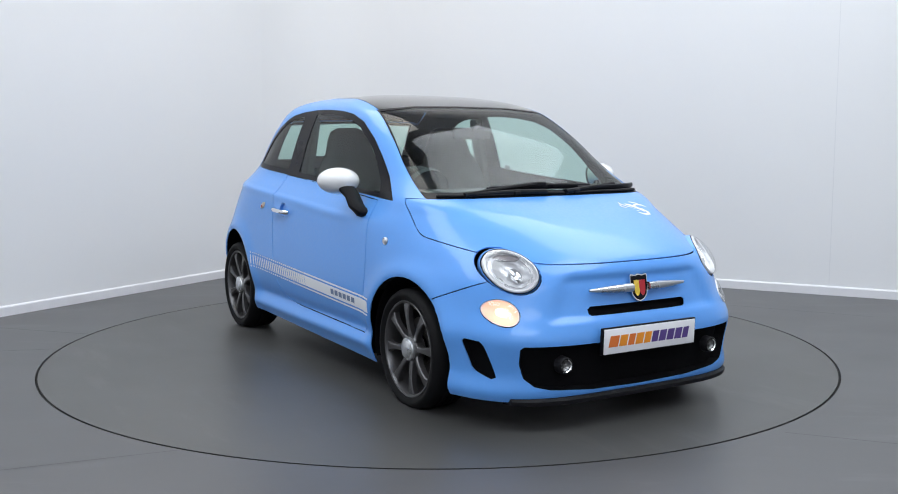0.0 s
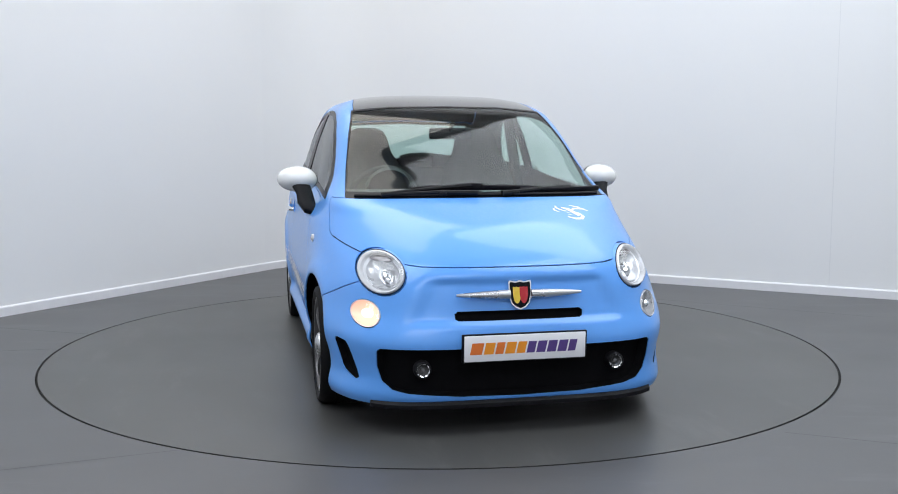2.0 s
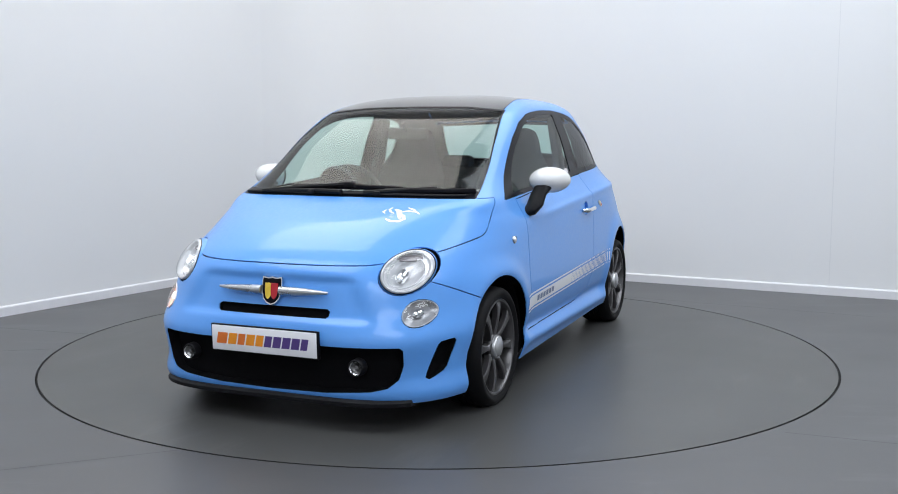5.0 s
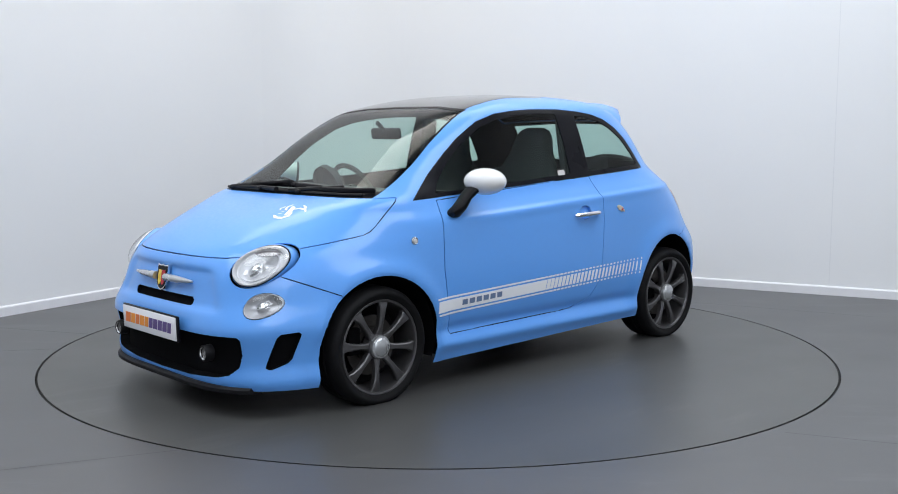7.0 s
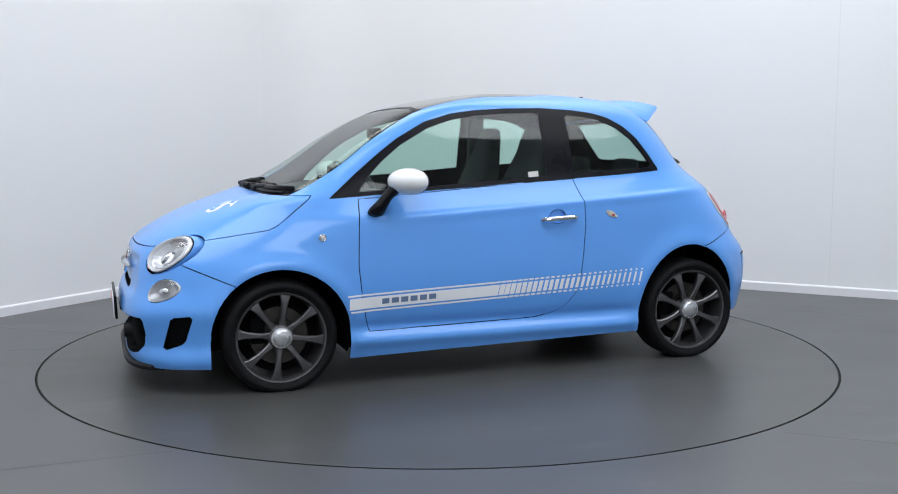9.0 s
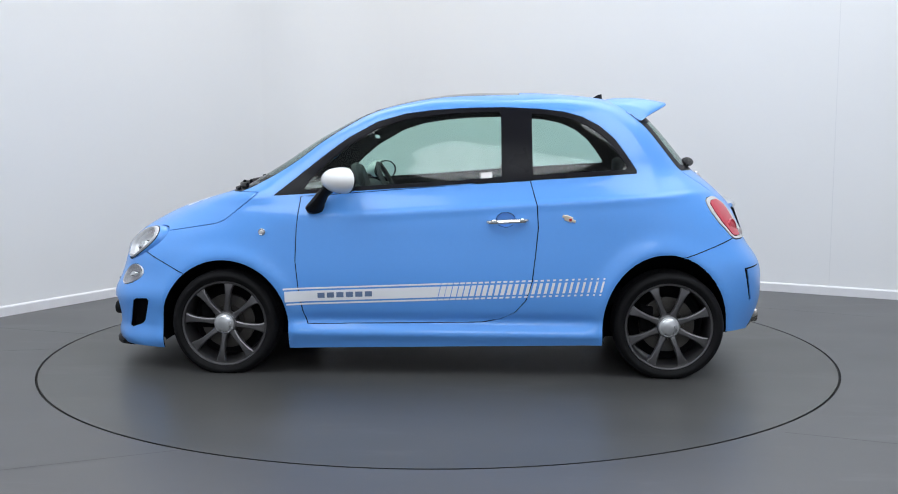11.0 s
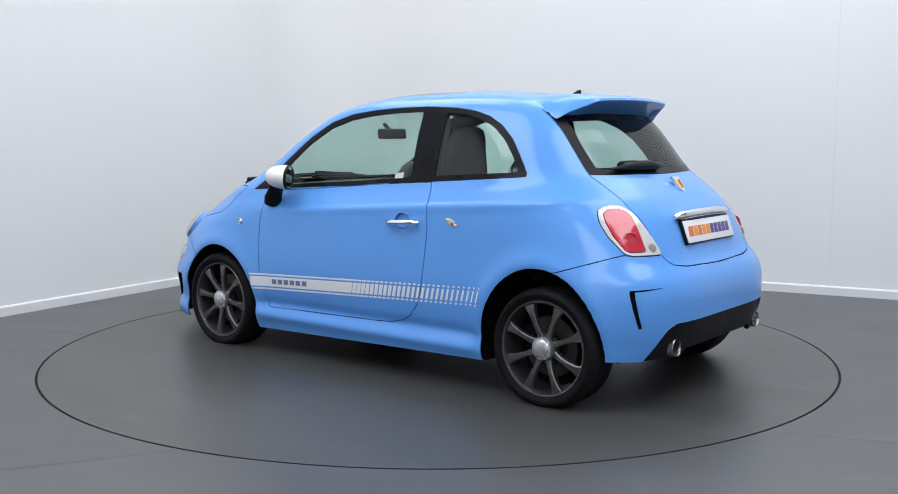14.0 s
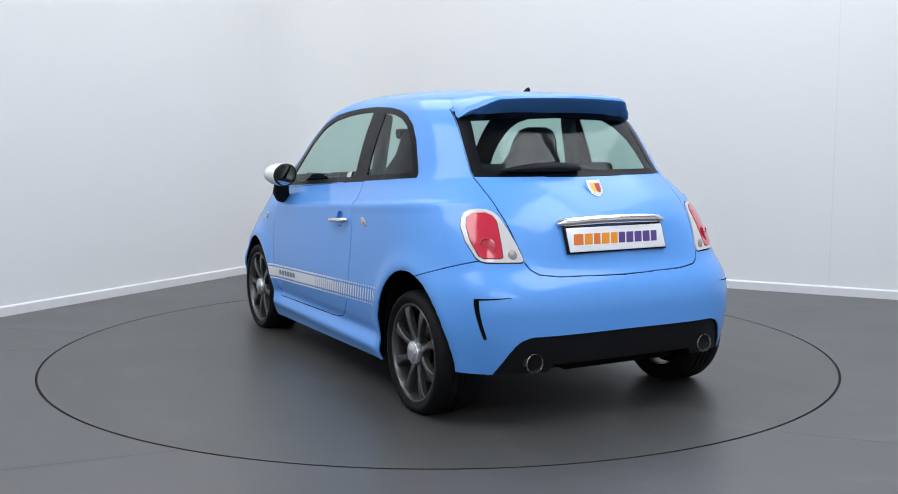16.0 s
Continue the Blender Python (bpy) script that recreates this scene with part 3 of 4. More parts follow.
def panel_mesh(panels, side=0, gap=0.0032, lip=0.006, offset=0.0, keep=None):
    """The marked panels as a bmesh: side 1 left, -1 right, 0 both halves joined; gap: joint width left free; lip: depth of the folded edge."""
    bm = bmesh.new()
    for sgn in (1, -1) if side == 0 else (side,):
        made = {}
        for f in SHELL.faces:
            if f[PANEL] in panels and (keep is None or keep(f.calc_center_median())):
                vs = []
                for v in f.verts:
                    if v not in made:
                        made[v] = bm.verts.new((v.co.x, v.co.y * sgn, v.co.z))
                    vs.append(made[v])
                try:
                    bm.faces.new(vs if sgn > 0 else vs[::-1])
                except ValueError:
                    pass
    bmesh.ops.remove_doubles(bm, verts=bm.verts, dist=0.0004)
    bm.normal_update()
    if offset:
        push = [(v, v.normal.copy()) for v in bm.verts]
        for v, n in push:
            v.co += n * offset
    rim = [e for e in bm.edges if len(e.link_faces) == 1]
    if gap:
        move = {}
        for e in rim:
            f = e.link_faces[0]
            d = (e.verts[1].co - e.verts[0].co).cross(f.normal)
            if d.length < 1e-9:
                continue
            d.normalize()
            if d.dot(f.calc_center_median() - e.verts[0].co) < 0:
                d = -d
            for v in e.verts:
                move[v] = move.get(v, Vector()) + d
        for v, d in move.items():
            if d.length > 1e-6:
                v.co += d.normalized() * gap
    if lip:
        norm = {v: v.normal.copy() for e in rim for v in e.verts}
        got = bmesh.ops.extrude_edge_only(bm, edges=rim)
        fresh = [g for g in got["geom"] if isinstance(g, bmesh.types.BMVert)]
        old = {tuple(round(c, 6) for c in v.co): n for v, n in norm.items()}
        for v in fresh:
            n = old.get(tuple(round(c, 6) for c in v.co))
            if n:
                v.co -= n * lip
    return bm


car = new("car")
tagged(car, "small light blue three-door hatchback with white side stripes and white mirrors", "car")

SIDES = ((1, "left"), (-1, "right"))
part("bonnet", panel_mesh((HOOD,)), PAINT, car)
part("front_bumper", panel_mesh((BUMPER_F,)), PAINT, car)
part("rear_bumper", panel_mesh((BUMPER_R,)), PAINT, car)
tailgate = part("tailgate", panel_mesh((HATCH,)), PAINT, car)
part("body_shell", panel_mesh((FENDER,), gap=0.002), PAINT, car)
part("roof_panel", panel_mesh((ROOF_PANEL,), gap=0.002, lip=0.006), BLACK_GLOSS, car, "glossy black glass roof panel")
screen = part("windscreen", panel_mesh((SCREEN,), gap=0, lip=0, offset=-0.002), GLASS_WS, car, "clear tinted windscreen")
part("border", panel_mesh((SCREEN_RIM,), gap=0.001, lip=0.006), FRAME_BLACK, screen, "black border of the windscreen")
back = part("rear_window", panel_mesh((BACK_GLASS,), gap=0, lip=0, offset=-0.002), GLASS_BACK, tailgate, "tinted rear window")
part("border", panel_mesh((BACK_RIM,), gap=0.001, lip=0.006), FRAME_BLACK, tailgate, "black border of the rear window")
doors = {}
for s, _ in SIDES:
    doors[s] = part("door", panel_mesh((DOOR,), s), PAINT, car)
    part("door_window", panel_mesh((DOOR_GLASS,), s, gap=0, lip=0, offset=-0.003), GLASS, doors[s], "green tinted door glass")
    fr = part("window_frame", panel_mesh((SIDE_FRAME,), s, gap=0.001, lip=0.008), FRAME_BLACK, car, "glossy black surround of the side windows")
    part("quarter_window", panel_mesh((QUARTER_GLASS,), s, gap=0, lip=0, offset=-0.003), GLASS, car, "green tinted quarter glass")

# dark lining behind the panels, and the recesses of grilles and vents
part("cabin_lining", panel_mesh((FENDER, DOOR, BUMPER_R, HATCH, BACK_SLOT, SIDE_FRAME, SCREEN_RIM, BACK_RIM), gap=0, lip=0, offset=-0.0075), SHADE, car, "dark lining inside the body")
part("headliner", panel_mesh((ROOF_PANEL,), gap=0, lip=0, offset=-0.02), LINER, car, "grey cloth headliner")
part("engine_bay_lining", panel_mesh((HOOD, BUMPER_F), gap=0, lip=0, offset=-0.0075), SHADE, car)
part("lower_grille", panel_mesh((GRILLE,), gap=0, lip=-0.047, offset=-0.05), SHADE, car, "black lower air intake")
part("upper_slot", panel_mesh((SLOT,), gap=0, lip=-0.018, offset=-0.02), SHADE, car, "narrow black air slot")
part("diffuser", panel_mesh((DIFFUSER,), gap=0.001, lip=0.02, offset=-0.012), PLASTIC, car, "black plastic rear diffuser")
for s, _ in SIDES:
    part("side_vent", panel_mesh((VENT,), s, gap=0, lip=-0.028, offset=-0.03), SHADE, car, "black side vent of the bumper")
    part("rear_vent", panel_mesh((BACK_SLOT,), s, gap=0, lip=0, offset=-0.012), SHADE, car, "narrow dark slot of the bumper")

# ---- underside and wheel housings ----


def underbody():
    bm = bmesh.new()
    xs = np.linspace(-1.52, 1.74, 60)
    rows = []
    for x in xs:
        near = any(abs(x - cx) < rx + 0.01 for cx, _, rx, _ in ARCHES)
        w = min(side_y(x, 0.20) - 0.03, 0.52 if near else 9.0)
        zb = 0.165 if x > -1.3 else 0.165 + (-1.3 - x) * 0.35
        rows.append([bm.verts.new((x, w * k, zb + dz)) for k, dz in ((-1.0, 0.06), (-0.97, 0.0), (0.0, -0.005), (0.97, 0.0), (1.0, 0.06))])
    for a, b in zip(rows, rows[1:]):
        for k in range(4):
            bm.faces.new([a[k], b[k], b[k + 1], a[k + 1]])
    part("underbody", bm, SHADE, car, "black underbody tray", 30)


def arch_liner(cx, cz, rx, rz, s):
    bm = bmesh.new()
    inner, outer = 0.44, 0.775
    n = 26
    a_row, b_row = [], []
    for k in range(n + 1):
        a = -0.35 + (math.pi + 0.7) * k / n
        x, z = cx + (rx + 0.006) * math.cos(a), cz + (rz + 0.006) * math.sin(a)
        z = max(z, 0.245 if x < -1.3 else 0.172)
        y1 = min(outer, side_y(x, max(z, 0.16)) - 0.006)
        a_row.append(bm.verts.new((x, s * inner, z)))
        b_row.append(bm.verts.new((x, s * y1, z)))
    for k in range(n):
        bm.faces.new([a_row[k], a_row[k + 1], b_row[k + 1], b_row[k]])
    bm.faces.new(a_row)
    part("wheel_arch_liner", bm, SHADE, car, "black wheel arch liner")


underbody()
for arch in ARCHES:
    for s, _ in SIDES:
        arch_liner(*arch, s)


# ---- wheels ----
WHEEL_Y = 0.690
ROUND = Matrix.Diagonal((1.04, 1.0, 1.04, 1))


def spoke(bm, a):
    rows = []
    for r, w, d, t in ((0.040, 0.044, 0.072, 0.035), (0.065, 0.030, 0.079, 0.032), (0.10, 0.023, 0.086, 0.030), (0.145, 0.028, 0.090, 0.028), (0.178, 0.038, 0.090, 0.028), (0.204, 0.058, 0.084, 0.03)):
        sec = ((-w / 2, d - t), (-w / 2, d - 0.005), (-w / 2 + 0.005, d), (w / 2 - 0.005, d), (w / 2, d - 0.005), (w / 2, d - t))
        row = []
        for u, dd in sec:
            x, z = r * math.cos(a) - u * math.sin(a), r * math.sin(a) + u * math.cos(a)
            row.append(bm.verts.new((x, dd, z)))
        rows.append(row)
    for p, q in zip(rows, rows[1:]):
        for k in range(6):
            bm.faces.new([p[k], p[(k + 1) % 6], q[(k + 1) % 6], q[k]])


bm = bmesh.new()
spoke(bm, 0.0)
bmesh.ops.recalc_face_normals(bm, faces=bm.faces)
SPOKE = mesh_of("spoke", bm, GUNMETAL)


def wheel(x, z, s, phase):
    m = pose(x, s * WHEEL_Y, z, 0, 0, 0 if s > 0 else 180)
    bm = bmesh.new()
    lathe(bm, [(0.19, -0.085), (0.192, 0.02), (0.196, 0.06), (0.201, 0.086), (0.205, 0.094), (0.212, 0.096), (0.217, 0.09), (0.217, 0.07)], (0, 0, 0), (0, 1, 0), 64)
    lathe(bm, [(0.058, 0.03), (0.060, 0.07), (0.056, 0.078), (0.050, 0.080)], (0, 0, 0), (0, 1, 0), 40)
    bmesh.ops.transform(bm, matrix=ROUND, verts=bm.verts)
    bmesh.ops.recalc_face_normals(bm, faces=bm.faces)
    w = part("wheel", bm, GUNMETAL, car, "dark grey eight-spoke alloy wheel")
    w.matrix_basis = m
    for k in range(8):
        sp = new("spoke", SPOKE)
        sp.parent = w
        sp.matrix_basis = Matrix.Rotation(phase + k * math.pi / 4, 4, "Y") @ ROUND
    bm = bmesh.new()
    lathe(bm, [(0.200, -0.09), (0.212, -0.100), (0.240, -0.104), (0.258, -0.097), (0.267, -0.078), (0.270, -0.05), (0.270, -0.036), (0.264, -0.034), (0.264, -0.028), (0.270, -0.026),
               (0.270, -0.004), (0.264, -0.003), (0.264, 0.003), (0.270, 0.004), (0.270, 0.026), (0.264, 0.028), (0.264, 0.034), (0.270, 0.036), (0.270, 0.05), (0.267, 0.078), (0.258, 0.097),
               (0.250, 0.101), (0.248, 0.1035), (0.236, 0.1045), (0.234, 0.103), (0.222, 0.100), (0.215, 0.093)], (0, 0, 0), (0, 1, 0), 96)
    bmesh.ops.transform(bm, matrix=ROUND, verts=bm.verts)
    for v in bm.verts:  # the loaded tyre stands flat on the floor
        if v.co.z < 0.001 - z:
            v.co.z = 0.001 - z
    bmesh.ops.recalc_face_normals(bm, faces=bm.faces)
    part("tyre", bm, RUBBER, w, "black low-profile tyre", 50)
    bm = bmesh.new()
    lathe(bm, [(0.054, 0.072), (0.054, 0.092), (0.051, 0.097), (0.043, 0.0985), (0.041, 0.101), (0.030, 0.106), (0.014, 0.109), (0, 0.1095)], (0, 0, 0), (0, 1, 0), 40)
    part("hub_cap", bm, SATIN, w, "silver domed hub cap")
    bm = bmesh.new()
    lathe(bm, [(0.062, 0.02), (0.085, 0.022), (0.087, 0.015), (0.142, 0.015), (0.142, -0.006), (0.06, -0.006)], (0, 0, 0), (0, 1, 0), 48)
    part("brake_disc", bm, DISC_STEEL, w, "steel brake disc")
    bm = bmesh.new()
    lathe(bm, [(0.0, -0.03), (0.188, -0.03)], (0, 0, 0), (0, 1, 0), 40)
    box(bm, 0.105, 0.0, 0.03, 0.07, 0.07, 0.13, None, 0.012)
    part("brake_caliper", bm, SHADE, w, "black brake caliper and dust shield")


for s, _ in SIDES:
    wheel(1.144, 0.265, s, -0.12 if s > 0 else 0.10)
    wheel(-1.15, 0.271, s, 0.38)


# ---- lamps ----


def frame_of(centre, across, up):
    """A local frame with x and y in a lamp's oval face and z out of it."""
    a, u = Vector(across), Vector(up)
    n = a.cross(u).normalized()
    m = Matrix((a, u, n)).transposed().to_4x4()
    m.translation = Vector(centre)
    return m


def oval_lathe(profile, m, segs=44):
    """profile: (radius as a share of the oval, metres out of the face)."""
    bm = bmesh.new()
    lathe(bm, profile, (0, 0, 0), (0, 0, 1), segs, (1, 0, 0))
    bmesh.ops.transform(bm, matrix=m, verts=bm.verts)
    bmesh.ops.recalc_face_normals(bm, faces=bm.faces)
    return bm


def on_nose(profile, cy, cz, ry, rz, n, s, segs=44, lean=0.0, yaw=0.0, rise=0.0):
    """Rings of an oval lamp that follow the nose; profile: (share of the oval, metres out of it)."""
    bm = bmesh.new()
    n = Vector(n).normalized()
    rings = []
    for r, d in profile:
        ring = []
        for k in range(segs if r > 1e-6 else 1):
            a = k * 2 * math.pi / segs
            p = front_p(cy + r * ry * math.cos(a), cz + r * rz * math.sin(a)) + n * d
            ring.append(bm.verts.new((p.x + rise + lean * (p.z - n.z * d - 0.667) + yaw * (p.y - n.y * d - 0.558), s * p.y, p.z)))
        rings.append(ring)
    for a, b in zip(rings, rings[1:]):
        for k in range(segs):
            q = list(dict.fromkeys([a[k % len(a)], a[(k + 1) % len(a)], b[(k + 1) % len(b)], b[k % len(b)]]))
            if len(q) > 2:
                bm.faces.new(q)
    bmesh.ops.recalc_face_normals(bm, faces=bm.faces)
    return bm


for s, _ in SIDES:
    def ring(profile, cy=0.0, cz=0.0, k=1.0, kz=None, s=s):
        return on_nose(profile, 0.558 + cy, 0.667 + cz, 0.0925 * k, 0.0885 * (kz or k), (0.76, 0.546, 0.28), s, lean=0.26, yaw=0.17, rise=0.017)
    lamp = part("headlight", ring([(1.10, -0.055), (1.06, -0.020), (1.03, -0.004), (1.005, 0.000), (1.0, -0.006)]), PAINT, car, "round clear headlight with silver rim")
    part("seal", ring([(1.003, -0.004), (0.985, 0.003), (0.965, 0.0)]), FRAME_BLACK, lamp, "thin black seal")
    part("bezel", ring([(0.97, -0.002), (0.95, 0.008), (0.90, 0.010), (0.84, 0.004), (0.80, -0.010), (0.78, -0.018)]), LAMP_TRIM, lamp, "silver ring round the lamp")
    part("reflector", ring([(0.80, -0.012), (0.72, -0.020), (0.68, -0.012), (0.64, -0.026), (0.45, -0.050), (0.22, -0.062), (0, -0.064)]), REFLECTOR, lamp, "bright reflector bowl")
    part("bulb_shield", ring([(1.0, -0.045), (0.92, -0.026), (0.5, -0.016), (0, -0.014)], -0.004, -0.012, 0.24, 0.36), CHROME, lamp)
    part("upper_reflector", ring([(1.0, -0.030), (0.9, -0.014), (0, -0.010)], 0.0, 0.056, 0.55, 0.14), GREY_LENS, lamp)
    part("lens", ring([(0.975, 0.004), (0.90, 0.014), (0.70, 0.022), (0.40, 0.027), (0, 0.028)]), LENS, lamp, "clear lens")

    def small(profile, k=1.0, s=s):
        return on_nose(profile, 0.630, 0.501, 0.055 * k, 0.053 * k, (0.76, 0.60, 0.15), s, 36)
    ind = part("position_lamp", small([(1.0, -0.02), (1.0, 0.001), (0.97, 0.005), (0.93, 0.0)]), LAMP_TRIM, car, "round clear position lamp" if s > 0 else "round position lamp, lit pale orange")
    part("reflector", small([(0.95, -0.002), (0.7, -0.014), (0.4, -0.022), (0, -0.024)]), DIM_REFLECTOR if s > 0 else LAMP_GLOW, ind)
    part("bulb", small([(1.0, -0.022), (0.9, -0.006), (0.5, 0.002), (0, 0.003)], 0.34), CHROME if s > 0 else LAMP_HOT, ind)
    part("lens", small([(0.95, 0.002), (0.8, 0.010), (0.45, 0.016), (0, 0.017)]), LENS, ind, "clear lens")
    fog = frame_of((1.846, s * 0.417, 0.284), (0, 0.030, 0), (0, 0, 0.030))
    f = part("fog_lamp", oval_lathe([(1.25, -0.03), (1.2, 0.006), (1.05, 0.012), (1.0, 0.004)], fog, 32), PLASTIC, car, "small round fog lamp in the lower grille")
    part("rim", oval_lathe([(1.0, 0.004), (0.93, 0.010), (0.80, 0.006)], fog, 32), CHROME, f)
    part("lens", oval_lathe([(0.82, 0.0), (0.5, -0.012), (0.3, -0.014), (0.26, 0.0), (0, 0.002)], fog, 32), FOG_LENS, f)


for s, _ in SIDES:
    tl = part("tail_lamp", panel_mesh((LAMP_R,), s, gap=0.002, lip=0.012, offset=0.005), CLEAR_LENS, car, "upright red tail lamp with pale surround")
    part("red_lens", panel_mesh((LAMP_RED,), s, gap=0.001, lip=0.010, offset=0.008), RED_LENS, tl, "red lens")
    c = rear_p(0.596, 0.775, 0.008)
    mm = frame_of((c.x, s * c.y, c.z), (-0.024 * s, -0.026, 0.0), (0.008, 0.0, 0.036))
    part("lamp_ring", oval_lathe([(1.0, 0.0), (0.95, 0.006), (0.85, 0.007), (0.8, 0.002), (0.5, 0.004), (0, 0.006)], mm, 30), RED_LENS, tl)
    c = rear_p(0.512, 0.738, 0.006)
    mm = frame_of((c.x, s * c.y, c.z), (-0.009 * s, -0.018, 0.0), (0.005, 0.0, 0.021))
    part("reversing_lamp", oval_lathe([(1.0, 0.0), (0.9, 0.005), (0.4, 0.008), (0, 0.008)], mm, 24), GREY_LENS, tl)

# ---- emblems, plates and writing ----


def shield(bm, m, w, h, depth, scale=1.0):
    pts = []
    for x, y in ((-0.5, 0.42), (-0.47, 0.5), (-0.2, 0.46), (0, 0.5), (0.2, 0.46), (0.47, 0.5), (0.5, 0.42), (0.49, 0.0), (0.40, -0.30), (0.22, -0.45), (0, -0.52), (-0.22, -0.45), (-0.40, -0.30), (-0.49, 0.0)):
        pts.append(m @ Vector((x * w * scale, y * h * scale, 0)))
    out = (m.to_3x3() @ Vector((0, 0, 1))).normalized() * depth
    lo = [bm.verts.new(p) for p in pts]
    hi = [bm.verts.new(p + out) for p in pts]
    bm.faces.new(hi)
    for k in range(len(lo)):
        j = (k + 1) % len(lo)
        bm.faces.new([lo[k], lo[j], hi[j], hi[k]])
    bmesh.ops.recalc_face_normals(bm, faces=bm.faces)


def emblem(m, w, h, parent, field):
    bm = bmesh.new()
    shield(bm, m, w, h, 0.010)
    e = part("emblem", bm, CHROME, parent, "shield emblem in chrome, red and yellow", 30)
    bm = bmesh.new()
    shield(bm, m @ Matrix.Translation((0, 0, 0.0105)), w, h, 0.0015, 0.90)
    part("field", bm, field, e, smooth=0)
    bm = bmesh.new()
    shield(bm, m @ Matrix.Translation((-0.15 * w, -0.01 * h, 0.0122)), w * 0.34, h * 0.58, 0.001)
    part("yellow_half", bm, YELLOW, e, smooth=0)
    bm = bmesh.new()
    shield(bm, m @ Matrix.Translation((0.15 * w, -0.01 * h, 0.0124)), w * 0.36, h * 0.58, 0.001)
    part("red_half", bm, RED, e, smooth=0)


emblem(frame_of((1.816, 0.0, 0.578), (0, 1, 0), (-0.18, 0, 1)), 0.098, 0.118, car, FRAME_BLACK)
for s, _ in SIDES:
    bm = bmesh.new()
    pts, rad = [], []
    for k in range(13):
        u = k / 12
        y = s * (0.045 + 0.225 * u)
        pts.append(front_p(y, 0.583, 0.006 - 0.006 * u))
        rad.append(0.019 * (1 - 0.72 * u**2))
    tube(bm, pts, rad, 12)
    part("nose_bar", bm, SATIN, car, "tapered satin silver bar beside the emblem")
emblem(frame_of((TAIL(0.998) - 0.006, 0, 0.998), (0, -1, 0), (0.55, 0, 0.83)), 0.075, 0.085, tailgate, CLEAR_LENS)


def number_plate(m, parent, holder):
    """A show plate; its trading name stands as plain slanted blocks, orange and purple."""
    bm = bmesh.new()
    box(bm, 0, 0, -0.006, 0.535, 0.118, 0.014, None, 0.004)
    bmesh.ops.transform(bm, matrix=m, verts=bm.verts)
    p = part("plate", bm, holder, parent, "white show plate with orange and purple print")
    bm = bmesh.new()
    box(bm, 0, 0, 0.004, 0.518, 0.108, 0.006, None, 0.0025)
    bmesh.ops.transform(bm, matrix=m, verts=bm.verts)
    part("plate_face", bm, PLATE, p, "white acrylic face")
    x = -0.236
    for k in range(10):
        bm = bmesh.new()
        w = (0.056, 0.047, 0.040, 0.047, 0.042, 0.040, 0.044, 0.044, 0.044, 0.038)[k]
        h, sl = 0.048, 0.010
        z0, z1 = 0.0071, 0.0083
        q = [(x, -h / 2), (x + w - 0.006, -h / 2), (x + w - 0.006 + sl, h / 2), (x + sl, h / 2)]
        lo = [bm.verts.new(m @ Vector((a, b, z0))) for a, b in q]
        hi = [bm.verts.new(m @ Vector((a, b, z1))) for a, b in q]
        bm.faces.new(hi)
        for i in range(4):
            bm.faces.new([lo[i], lo[(i + 1) % 4], hi[(i + 1) % 4], hi[i]])
        bmesh.ops.recalc_face_normals(bm, faces=bm.faces)
        part("print_block", bm, (AMBER if k in (0, 2) else ORANGE) if k < 5 else PURPLE, p, smooth=0)
        x += w + 0.0015


number_plate(frame_of((1.896, 0.003, 0.374), (0, 1, 0), (0.04, 0, 1)), car, FRAME_BLACK)
number_plate(frame_of((TAIL(0.791) - 0.012, 0.0, 0.791), (0, -1, 0), (0.34, 0, 0.94)), tailgate, FRAME_BLACK)
bm = bmesh.new()
tube(bm, [rear_p(0.285 - 0.57 * k / 16, 0.872 - 0.012 * abs(2 * k / 16 - 1) ** 3, 0.008 + 0.016 * (1 - (2 * k / 16 - 1) ** 4)) for k in range(17)], [0.014] + [0.025] * 15 + [0.014], 12, 0.85)
part("tailgate_handle", bm, CHROME, tailgate, "broad chrome handle over the plate")


def side_decal(bm, s, x0, x1, z0, z1, slant=0.0, off=0.0022, n=None, tail=0.0):
    """A piece of vinyl on the flank between two slanting lines; z0, z1 follow x."""
    n = n or max(1, int(abs(x1 - x0) / 0.04))
    vs = []
    for i in range(n + 1):
        x = x0 + (x1 - x0) * i / n
        row = []
        for k in range(3):
            z = z0(x) + (z1(x) - z0(x)) * k / 2
            xx = x - (slant + tail * i / n) * (z - z0(x)) / 0.09
            row.append(bm.verts.new(side_p(xx, z, s, off)))
        vs.append(row)
    for i in range(n):
        for k in range(2):
            bm.faces.new([vs[i][k], vs[i + 1][k], vs[i + 1][k + 1], vs[i][k + 1]])


def band(lo, hi):
    return (lambda x: 0.4015 - 0.0412 * x + lo), (lambda x: 0.4015 - 0.0412 * x + hi)


